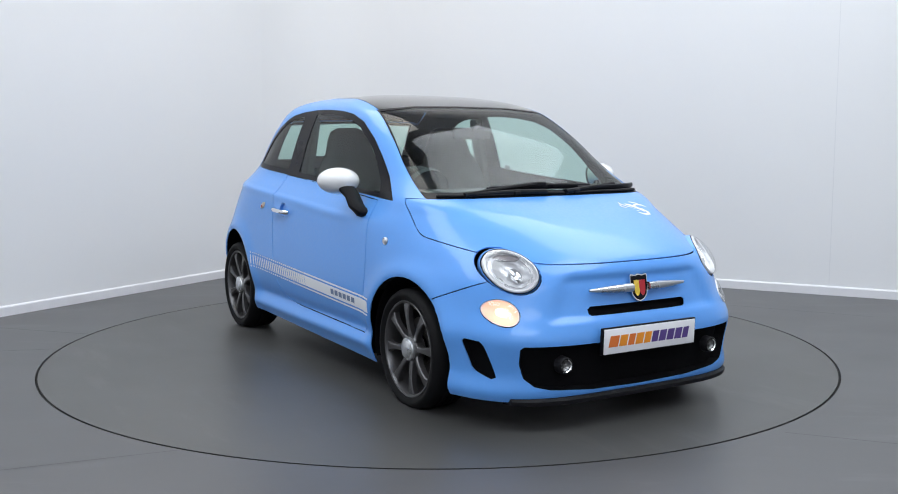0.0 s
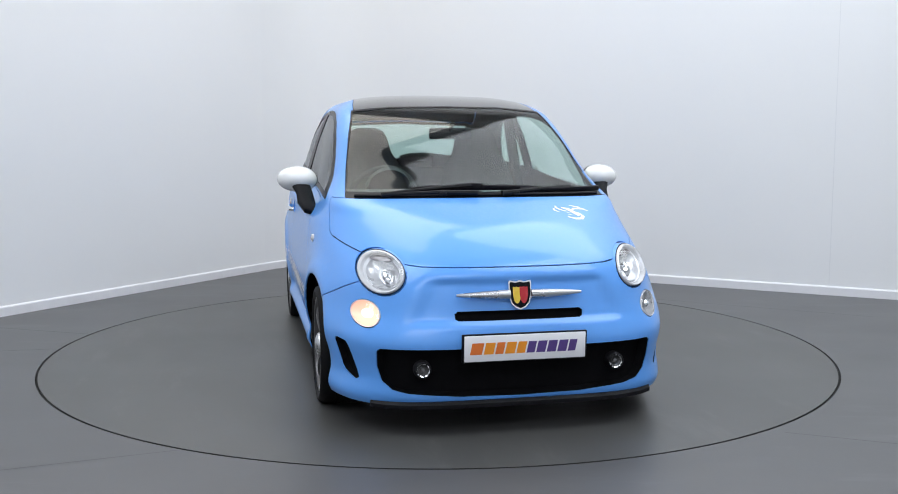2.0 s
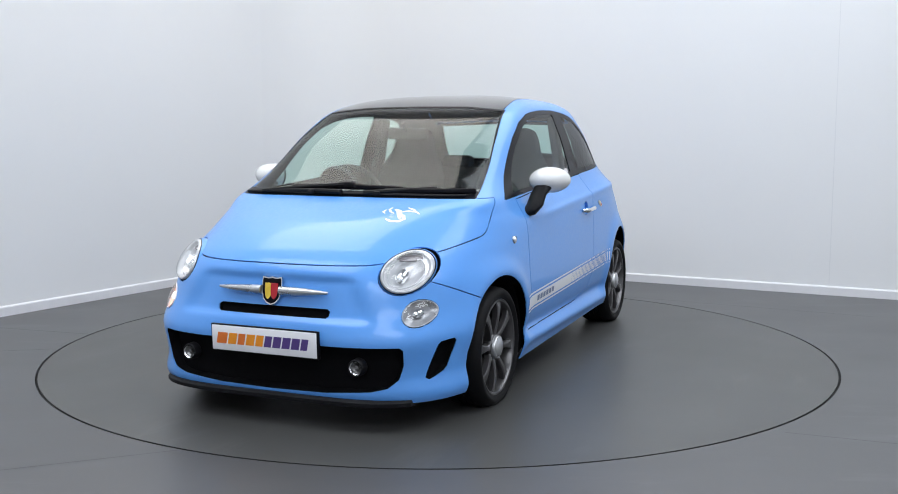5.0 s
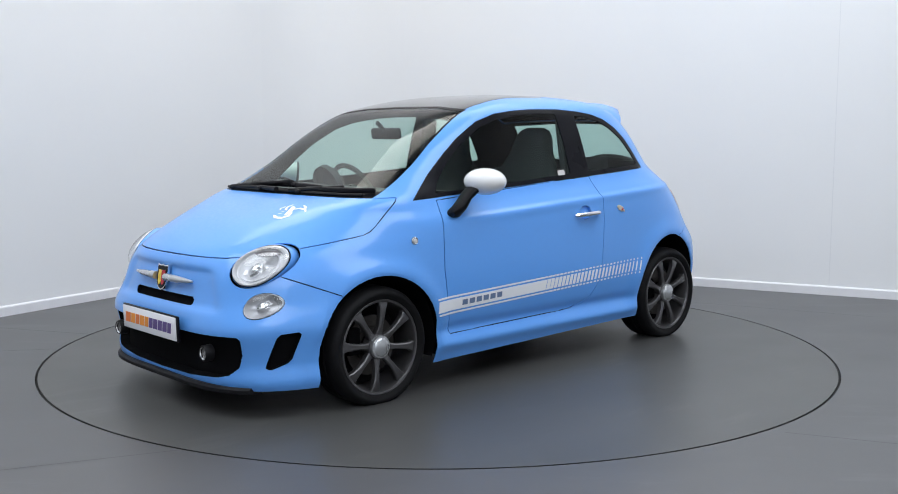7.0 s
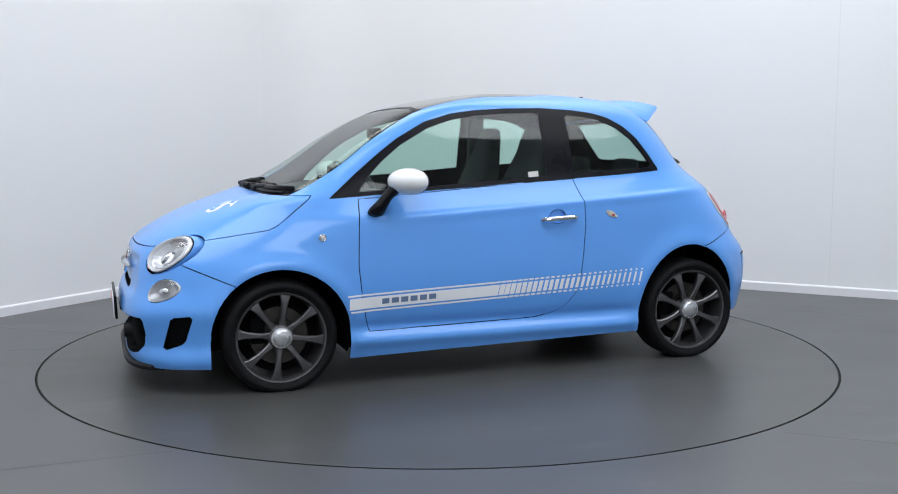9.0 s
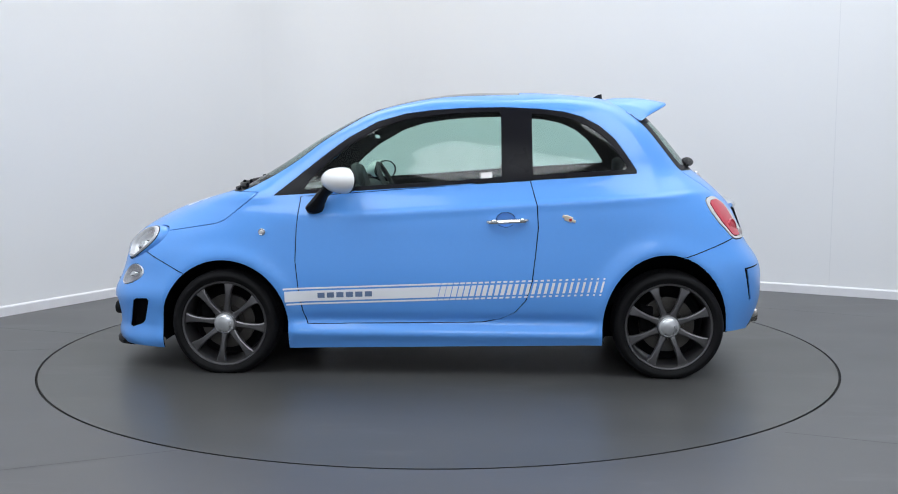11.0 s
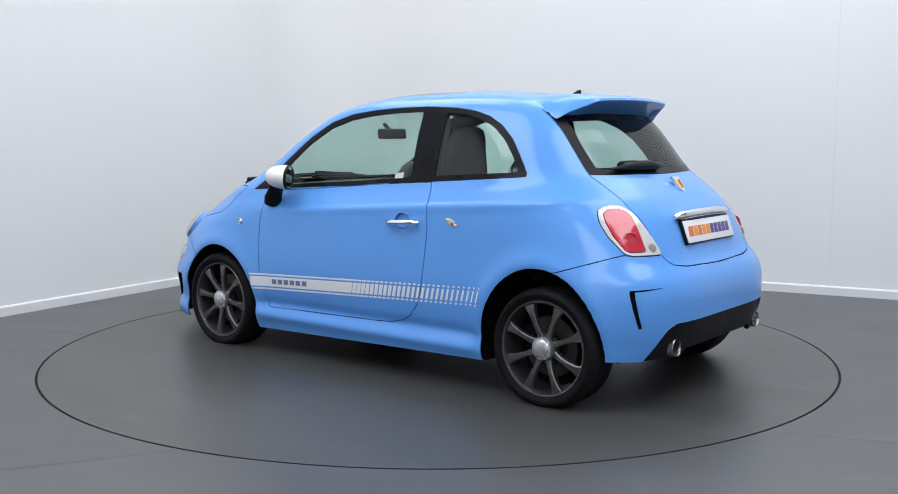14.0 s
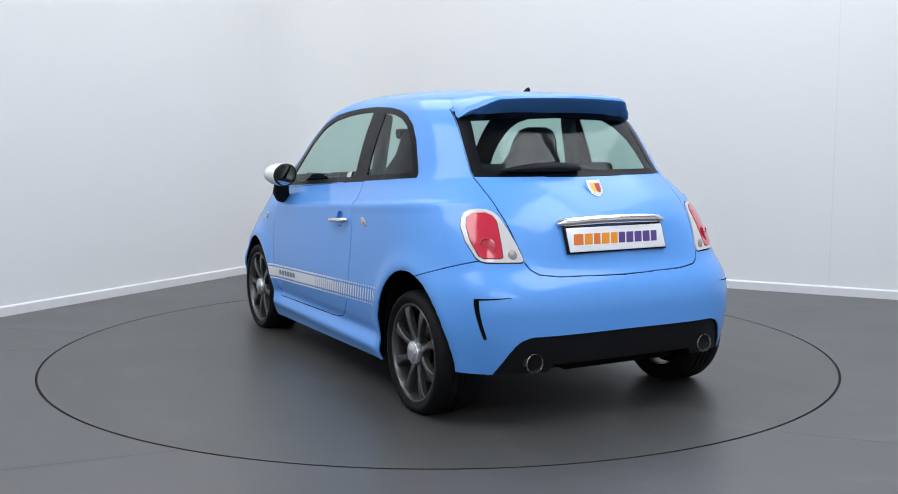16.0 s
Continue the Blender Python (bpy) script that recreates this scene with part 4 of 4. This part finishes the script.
for s, _ in SIDES:
    bm = bmesh.new()
    rows = ((0.0, 0.009), (0.017, 0.073), (0.081, 0.090))
    for lo, hi in rows:
        side_decal(bm, s, 0.806 + (lo + hi) * 0.10, 0.031 - 0.022 * (lo / 0.09), *band(lo, hi), tail=0.022)
    n = 27
    for k in range(n):
        u = k / (n - 1)
        xa = 0.03 - k * 0.0315
        w = 0.0315 * (0.92 - 0.62 * u**0.8)
        for lo, hi in rows:
            shift = 0.022 * (lo / 0.09)
            side_decal(bm, s, xa - 0.0025 - shift, xa - 0.0025 - w - shift, *band(lo, hi), slant=0.022, n=1)
    bmesh.ops.recalc_face_normals(bm, faces=bm.faces)
    stripe = part("side_stripe", bm, DECAL, car, "white vinyl side stripe breaking into slanted bars")
    x = 0.650
    bm = bmesh.new()
    for k in range(6):
        side_decal(bm, s, x - 0.004, x - 0.041, *band(0.033, 0.060), off=0.0034, n=2)
        x -= 0.049
    part("lettering_block", bm, DECAL_GREY, stripe, "grey blocks of unreadable lettering on the stripe")
    # door handle, cup, repeater and small flank badge
    pts = [side_p(-0.225 - 0.205 * k / 12, 0.803 + 0.010 * k / 12, s, 0.006 + 0.028 * (1 - abs(2 * k / 12 - 1) ** 5)) for k in range(13)]
    bm = bmesh.new()
    tube(bm, pts, [0.009] + [0.0125] * 11 + [0.009], 10)
    h = part("handle", bm, CHROME, doors[s], "chrome door handle")
    bm = panel_mesh((CUP,), s, gap=0.0, lip=-0.014, offset=-0.016)
    part("handle_cup", bm, PAINT, doors[s], "recessed cup behind the handle")
    c = side_p(0.936, 0.745, s)
    bm = bmesh.new()
    lathe(bm, [(0.019, -0.004), (0.019, 0.004), (0.016, 0.008), (0.012, 0.006)], c, (0.05, s, 0), 24)
    rep = part("side_repeater", bm, SATIN, car, "small round side repeater lamp")
    bm = bmesh.new()
    lathe(bm, [(0.0125, 0.005), (0.008, 0.011), (0, 0.013)], c, (0.05, s, 0), 20)
    part("lens", bm, CLEAR_LENS, rep)
    bm = bmesh.new()
    for k, (dx, dz, lx, lz) in enumerate(((0.020, 0.010, 0.020, 0.012), (0.0, 0.0, 0.034, 0.022), (-0.022, -0.010, 0.024, 0.010))):
        p = side_p(-0.635 + dx, 0.822 + dz, s, 0.003)
        box(bm, p.x, p.y, p.z, lx * 1.15, 0.006, lz * 1.3, Matrix.Rotation(-0.4, 4, "Y"), 0.002, 1)
    b = part("flank_badge", bm, GOLD, car, "small gold and red flank badge")
    bm = bmesh.new()
    p = side_p(-0.645, 0.816, s, 0.0062)
    box(bm, p.x, p.y, p.z, 0.014, 0.004, 0.012, None, 0.0015, 1)
    part("red_field", bm, RED, b)
    # sticker on the door glass
    if s > 0:
        bm = bmesh.new()
        grid_mesh(bm, lambda u, v: side_p(-0.19 - 0.058 * u, 1.020 + 0.028 * v + 0.004 * u, s, 0.001), 2, 2)
        part("window_sticker", bm, CLEAR_LENS, doors[s], "small pale sticker on the door glass")


def stroke(bm, pts, width, off=0.0013):
    """A flat stroke of vinyl on the bonnet through (x, y) points."""
    n = len(pts)
    rows = []
    for i, (x, y) in enumerate(pts):
        a, b = pts[max(i - 1, 0)], pts[min(i + 1, n - 1)]
        d = Vector((b[0] - a[0], b[1] - a[1])).normalized()
        w = width * (0.5 if i in (0, n - 1) else 1.0) / 2
        rows.append([bm.verts.new(top_p(x - d.y * w, y + d.x * w, off)), bm.verts.new(top_p(x + d.y * w, y - d.x * w, off))])
    for a, b in zip(rows, rows[1:]):
        bm.faces.new([a[0], b[0], b[1], a[1]])
    bmesh.ops.recalc_face_normals(bm, faces=bm.faces)


bm = bmesh.new()
stroke(bm, [(1.425, 0.345), (1.438, 0.375), (1.428, 0.41), (1.400, 0.425), (1.378, 0.412), (1.368, 0.39), (1.352, 0.375)], 0.018)
stroke(bm, [(1.405, 0.405), (1.37, 0.39), (1.335, 0.37), (1.32, 0.345)], 0.026)
stroke(bm, [(1.365, 0.36), (1.35, 0.335), (1.325, 0.318), (1.30, 0.322)], 0.012)
stroke(bm, [(1.33, 0.305), (1.355, 0.30), (1.375, 0.318)], 0.012)
stroke(bm, [(1.345, 0.385), (1.325, 0.41), (1.322, 0.45), (1.335, 0.472)], 0.014)
stroke(bm, [(1.322, 0.45), (1.305, 0.43), (1.29, 0.395)], 0.014)
for k in range(3):
    stroke(bm, [(1.40 - 0.02 * k, 0.372 - 0.006 * k), (1.405 - 0.02 * k, 0.352 - 0.004 * k)], 0.008)
part("bonnet_decal", bm, DECAL, car, "white curled vinyl decal on the bonnet", 0)

# ---- mirrors, wipers, aerial, spoiler, exhausts, lip ----
for s, _ in SIDES:
    m = Matrix.Translation((0.530, s * 0.842, 1.015)) @ pose(0, 0, 0, 0, -4, s * 34).to_3x3().to_4x4()
    size = Matrix.Diagonal((0.88, 0.107, 0.067, 1))

    def cap(profile, segs=36, m=m, size=size):
        bm = bmesh.new()
        lathe(bm, profile, (0, 0, 0), (1, 0, 0), segs)
        bmesh.ops.transform(bm, matrix=m @ size, verts=bm.verts)
        bmesh.ops.recalc_face_normals(bm, faces=bm.faces)
        return bm
    mir = part("door_mirror", cap([(0, 0.090), (0.28, 0.086), (0.55, 0.072), (0.78, 0.048), (0.92, 0.018), (0.99, -0.016), (1.0, -0.044), (0.985, -0.050)]), WHITE_GLOSS, doors[s], "white mirror cap on a black foot")
    part("mirror_housing", cap([(0.985, -0.046), (0.97, -0.062), (0.90, -0.066), (0.87, -0.058)]), PLASTIC, doors[s], "black mirror housing")
    part("mirror_glass", cap([(0.90, -0.060), (0.5, -0.061), (0, -0.0615)]), MIRROR, doors[s], "mirror glass")
    bm = bmesh.new()
    y0 = side_y(0.655, 0.872)
    tube(bm, [(0.672, s * (y0 - 0.012), 0.852), (0.660, s * (y0 + 0.018), 0.868), (0.640, s * (y0 + 0.036), 0.90), (0.610, s * 0.800, 0.945), (0.570, s * 0.815, 0.985)], [0.036, 0.052, 0.050, 0.044, 0.050], 16, 0.6)
    part("mirror_foot", bm, PLASTIC, doors[s], "black mirror foot")


def wiper(points, blade, name, label, parent):
    bm = bmesh.new()
    tube(bm, points, [0.014, 0.010, 0.009, 0.008][: len(points)] if len(points) <= 4 else 0.009, 8)
    w = part(name, bm, PLASTIC, parent, label)
    bm = bmesh.new()
    tube(bm, blade, 0.009, 8, 1.5)
    part("blade", bm, FRAME_BLACK, w)


def on_screen(y, z, off=0.015):
    p = front_p(y, z)
    return p + Vector((0.55, 0, 0.83)) * off


wiper([on_screen(-0.02, 0.950, 0.02), on_screen(-0.2, 0.955, 0.02), on_screen(-0.46, 0.952, 0.012)],
      [on_screen(-0.33 + 0.62 * k / 12, 0.970 + 0.006 * math.sin(k / 12 * 3.1), 0.016) for k in range(13)], "wiper", "black windscreen wiper", car)
bm = bmesh.new()
tube(bm, [on_screen(-0.48, 0.950, 0.014), on_screen(-0.25, 0.966, 0.024), on_screen(-0.02, 0.980, 0.026)], [0.013, 0.010, 0.012], 8)
box(bm, *on_screen(-0.01, 0.980, 0.024), 0.03, 0.06, 0.026, None, 0.006)
part("wiper_arm", bm, PLASTIC, car, "black wiper arm")
wiper([on_screen(0.10, 0.950, 0.016), on_screen(0.28, 0.962, 0.02), on_screen(0.46, 0.972, 0.024)],
      [on_screen(0.20 + 0.43 * k / 10, 0.962 + 0.004 * k / 10, 0.016) for k in range(11)], "wiper", "black windscreen wiper", car)
bm = bmesh.new()
tube(bm, [on_screen(y, 0.953, 0.006) for y in np.linspace(-0.60, 0.60, 15)], 0.010, 8, 0.8)
for y in (-0.19, 0.17):
    box(bm, *on_screen(y, 0.952, 0.014), 0.03, 0.034, 0.022, None, 0.006)
part("cowl_seal", bm, PLASTIC, car, "black scuttle seal with washer jets")

bm = bmesh.new()
tube(bm, [rear_p(0.42 - 0.40 * k / 10, 1.082 + 0.014 * math.sin(k / 10 * 2.6), 0.022) for k in range(11)], [0.006] + [0.012, 0.017, 0.022, 0.026, 0.028, 0.029, 0.029, 0.027, 0.022] + [0.012], 12, 0.8)
part("rear_wiper", bm, PLASTIC, tailgate, "black rear wiper")

bm = bmesh.new()
sec = ((-0.035, 0.0), (0.035, 0.0), (0.012, 0.016), (-0.012, 0.030), (-0.032, 0.034))
lo = [bm.verts.new((-0.83 + x, -0.010 if z < 0.01 else -0.004, 1.442 + z)) for x, z in sec]
hi = [bm.verts.new((-0.83 + x, 0.010 if z < 0.01 else 0.004, 1.442 + z)) for x, z in sec]
bm.faces.new(lo)
bm.faces.new(hi[::-1])
for k in range(5):
    bm.faces.new([lo[k], hi[k], hi[(k + 1) % 5], lo[(k + 1) % 5]])
bmesh.ops.recalc_face_normals(bm, faces=bm.faces)
part("aerial", bm, PLASTIC, car, "small black roof aerial")


def spoiler():
    bm = bmesh.new()
    rows = []
    n = 40
    for i in range(n + 1):
        t = -1 + 2 * i / n
        a = abs(t)
        y = 0.478 * t
        fall = ease(0.70, 1.0, a)
        x0, xt = -0.845 - 0.03 * fall, -1.198 + 0.05 * a**2 + 0.09 * fall
        z0 = top_z(x0, abs(y))
        zt = 1.423 - 0.018 * a**2 - 0.050 * fall
        row = [Vector((x0, y, z0 - 0.004))]
        for k in range(1, 7):
            u = k / 6
            row.append(Vector((x0 + (xt - x0) * u, y, z0 + (zt - z0) * u + 0.016 * math.sin(math.pi * u) * (1 - 0.4 * fall))))
        row.append(Vector((xt - 0.006, y, zt - 0.010)))
        row.append(Vector((xt + 0.004, y, zt - 0.020)))
        xg = -1.085 + 0.02 * a + 0.03 * fall
        row.append(Vector((xt + 0.07, y, zt - 0.034 - 0.01 * fall)))
        row.append(Vector((xg + 0.01, y, 1.345 - 0.012 * a)))
        row.append(Vector((xg + 0.06, y, 1.335 - 0.012 * a)))
        if i in (0, n):
            side = math.copysign(1.0, t)
            start, end = Vector((x0, side * 0.474, z0 - 0.012)), Vector((-1.03, side * 0.488, 1.318))
            row = [start.lerp(end, k / 6) for k in range(7)] + [end] * 4 + [end + Vector((0.05, -side * 0.02, 0))]
        rows.append([bm.verts.new(p) for p in row])
    for a, b in zip(rows, rows[1:]):
        for k in range(len(a) - 1):
            bm.faces.new([a[k], b[k], b[k + 1], a[k + 1]])
    bm.faces.new(rows[0])
    bm.faces.new(rows[-1][::-1])
    bmesh.ops.recalc_face_normals(bm, faces=bm.faces)
    part("roof_spoiler", bm, PAINT, tailgate, "blue roof spoiler over the rear window", 40)


spoiler()
# shade of the bumper's crease, drawn as a thin tapering black bar on the surface
for s in (1, -1):
    bm = bmesh.new()
    tube(bm, [(lambda p: (p.x, s * p.y, p.z))(rear_p(side_y(-1.5445, 0.561) - 0.125 * k / 8, 0.561 + 0.010 * k / 8, 0.0005)) for k in range(9)], [0.004, 0.004, 0.0036, 0.0032, 0.0028, 0.0024, 0.002, 0.0016, 0.001], 6)
    part("bumper_crease_shade", bm, SHADE, car, "thin black bar drawn as the shade of the crease over the bumper slot")
for s in (1, -1):
    bm = bmesh.new()
    lathe(bm, [(0.026, 0.12), (0.034, 0.0), (0.036, -0.035), (0.039, -0.040), (0.042, -0.036), (0.042, 0.02), (0.036, 0.12)], (-1.622, s * 0.462, 0.288), (1, 0, -0.05), 32)
    bmesh.ops.recalc_face_normals(bm, faces=bm.faces)
    ex = part("exhaust_tip", bm, EXHAUST, car, "round chrome exhaust tip")
    bm = bmesh.new()
    lathe(bm, [(0, 0.03), (0.034, 0.03)], (-1.622, s * 0.462, 0.288), (1, 0, -0.05), 24)
    part("bore", bm, SHADE, ex)
bm = bmesh.new()
box(bm, -1.42, -0.05, 0.275, 0.30, 0.62, 0.12, None, 0.03)
part("silencer", bm, SHADE, car, "dark rear silencer box")


def lip():
    bm = bmesh.new()
    rows = []
    for i in range(49):
        y = -0.62 + 1.24 * i / 48
        x = front_x(y, 0.16)
        e = 0.013 * (1 - abs(y / 0.62) ** 6)
        rows.append([bm.verts.new((x + dx, y, z)) for dx, z in ((-0.06, 0.146), (e - 0.006, 0.144), (e + 0.006, 0.134), (e + 0.004, 0.118), (-0.06, 0.112))])
    for a, b in zip(rows, rows[1:]):
        for k in range(4):
            bm.faces.new([a[k], b[k], b[k + 1], a[k + 1]])
    bm.faces.new(rows[0])
    bm.faces.new(rows[-1][::-1])
    bmesh.ops.recalc_face_normals(bm, faces=bm.faces)
    part("front_lip", bm, PLASTIC, car, "black front splitter lip")


lip()
# ---- cabin ----


def seat(s):
    bm = bmesh.new()
    rows = []
    for z, x, w, t in ((0.50, -0.16, 0.25, 0.09), (0.62, -0.20, 0.26, 0.09), (0.80, -0.26, 0.25, 0.08), (0.95, -0.31, 0.235, 0.07), (1.06, -0.345, 0.20, 0.06), (1.14, -0.37, 0.150, 0.055), (1.22, -0.385, 0.130, 0.05), (1.265, -0.395, 0.105, 0.04), (1.285, -0.40, 0.06, 0.02)):
        row = []
        for k in range(20):
            a = k * 2 * math.pi / 20
            c, sn = math.cos(a), math.sin(a)
            row.append(bm.verts.new((x + t * math.copysign(abs(c) ** 0.7, c), s * 0.345 + w * math.copysign(abs(sn) ** 0.6, sn), z)))
        rows.append(row)
    for a, b in zip(rows, rows[1:]):
        for k in range(20):
            bm.faces.new([a[k], a[(k + 1) % 20], b[(k + 1) % 20], b[k]])
    bm.faces.new(rows[-1])
    bm.faces.new(rows[0][::-1])
    bmesh.ops.recalc_face_normals(bm, faces=bm.faces)
    st = part("front_seat", bm, CLOTH, car, "dark cloth sports seat with fixed headrest", 60)
    bm = bmesh.new()
    box(bm, 0.06, s * 0.345, 0.46, 0.52, 0.50, 0.18, None, 0.05, 3)
    part("cushion", bm, CLOTH, st)


for s, _ in SIDES:
    seat(s)
    bm = bmesh.new()
    box(bm, -0.385, s * 0.600, 1.10, 0.10, 0.05, 0.50, Matrix.Rotation(s * 0.16, 4, "X"), 0.02)
    part("pillar_trim", bm, TRIM, car, "dark trim inside the door pillar")
bm = bmesh.new()
box(bm, -0.93, 0, 0.78, 0.14, 1.06, 0.50, Matrix.Rotation(-0.22, 4, "Y"), 0.05, 3)
bench = part("rear_seat", bm, CLOTH, car, "dark cloth rear bench")
for s in (1, -1):
    bm = bmesh.new()
    box(bm, -1.0, s * 0.30, 1.055, 0.07, 0.22, 0.10, None, 0.03, 3)
    part("headrest", bm, CLOTH, bench)
bm = bmesh.new()
rows = []
for i in range(25):
    y = -0.64 + 1.28 * i / 24
    k = 0.10 * (y / 0.64) ** 2
    rows.append([bm.verts.new((x - k, y, z)) for x, z in ((1.02, 0.90), (0.96, 0.940), (0.80, 0.965), (0.64, 0.962), (0.57, 0.93), (0.53, 0.84), (0.52, 0.70), (0.62, 0.50))])
for a, b in zip(rows, rows[1:]):
    for k in range(7):
        bm.faces.new([a[k], b[k], b[k + 1], a[k + 1]])
bmesh.ops.recalc_face_normals(bm, faces=bm.faces)
dash = part("dashboard", bm, TRIM, car, "dark moulded dashboard", 50)
bm = bmesh.new()
lathe(bm, [(0.0, 0.0), (0.10, 0.0), (0.125, -0.03), (0.12, -0.06)], (0.55, -0.36, 0.965), (-0.95, 0, 0.3), 28)
part("instrument_pod", bm, TRIM, dash, "round instrument pod")
bm = bmesh.new()
c, ax = Vector((0.40, -0.36, 0.905)), Vector((-0.90, 0, 0.43)).normalized()
lathe(bm, [(0.178 + 0.015 * math.cos(k * math.pi / 5), 0.015 * math.sin(k * math.pi / 5)) for k in range(11)], c, ax, 44)
lathe(bm, [(0.0, 0.012), (0.055, 0.008), (0.065, -0.02)], c, ax, 24)
for ang in (0.0, math.pi / 2, math.pi):
    u = Vector((0, 1, 0)) * math.cos(ang) + ax.cross(Vector((0, 1, 0))) * math.sin(ang)
    tube(bm, [c + u * 0.05, c + u * 0.17], [0.016, 0.012], 8)
sw = part("steering_wheel", bm, TRIM, car, "black three-spoke steering wheel")
bm = bmesh.new()
lathe(bm, [(0, 0.014), (0.02, 0.0135), (0.022, 0.011)], c, ax, 20)
part("centre_badge", bm, RED, sw)
bm = bmesh.new()
box(bm, 0.455, 0.0, 1.250, 0.035, 0.235, 0.062, Matrix.Rotation(0.15, 4, "Y"), 0.014, 3)
tube(bm, [(0.46, 0, 1.26), (0.52, 0, 1.31)], 0.012, 8)
rv = part("rear_view_mirror", bm, PLASTIC, car, "black rear-view mirror")
bm = bmesh.new()
box(bm, 0.436, 0.0, 1.248, 0.002, 0.205, 0.046, Matrix.Rotation(0.15, 4, "Y"))
part("glass", bm, MIRROR, rv)
bm = bmesh.new()
box(bm, -0.42, 0, 0.40, 2.0, 1.2, 0.10, None, 0.02)
part("cabin_floor", bm, SHADE, car, "dark carpeted cabin floor")


def motions():
    """The turntable and the car on it turn together about the table's axis."""
    turns = [(0.0, -59.5), (0.5, -62.2), (1.0, -66.65), (1.5, -72.2), (2.0, -78.3), (2.5, -84.05), (3.0, -90.05), (3.5, -95.8), (4.0, -101.75), (4.5, -107.6), (5.0, -113.5), (5.5, -119.4),
             (6.0, -125.4), (6.5, -131.4), (7.0, -137.3), (7.5, -143.1), (8.0, -149.0), (8.5, -154.9), (9.0, -160.85), (9.5, -166.6), (10.0, -172.4), (10.5, -178.1), (11.0, -183.9),
             (11.5, -189.7), (12.0, -195.6), (12.5, -201.4), (13.0, -207.3), (13.5, -213.15), (14.0, -219.1), (14.5, -224.9), (15.0, -230.9), (15.5, -236.7), (16.0, -242.75)]
    offset = Matrix.Translation((-0.071, -0.020, 0))
    walk(turntable, [(t, pose(0, 0, 0, 0, 0, a)) for t, a in turns])
    walk(car, [(t, pose(0, 0, 0, 0, 0, a) @ offset) for t, a in turns])


motions()
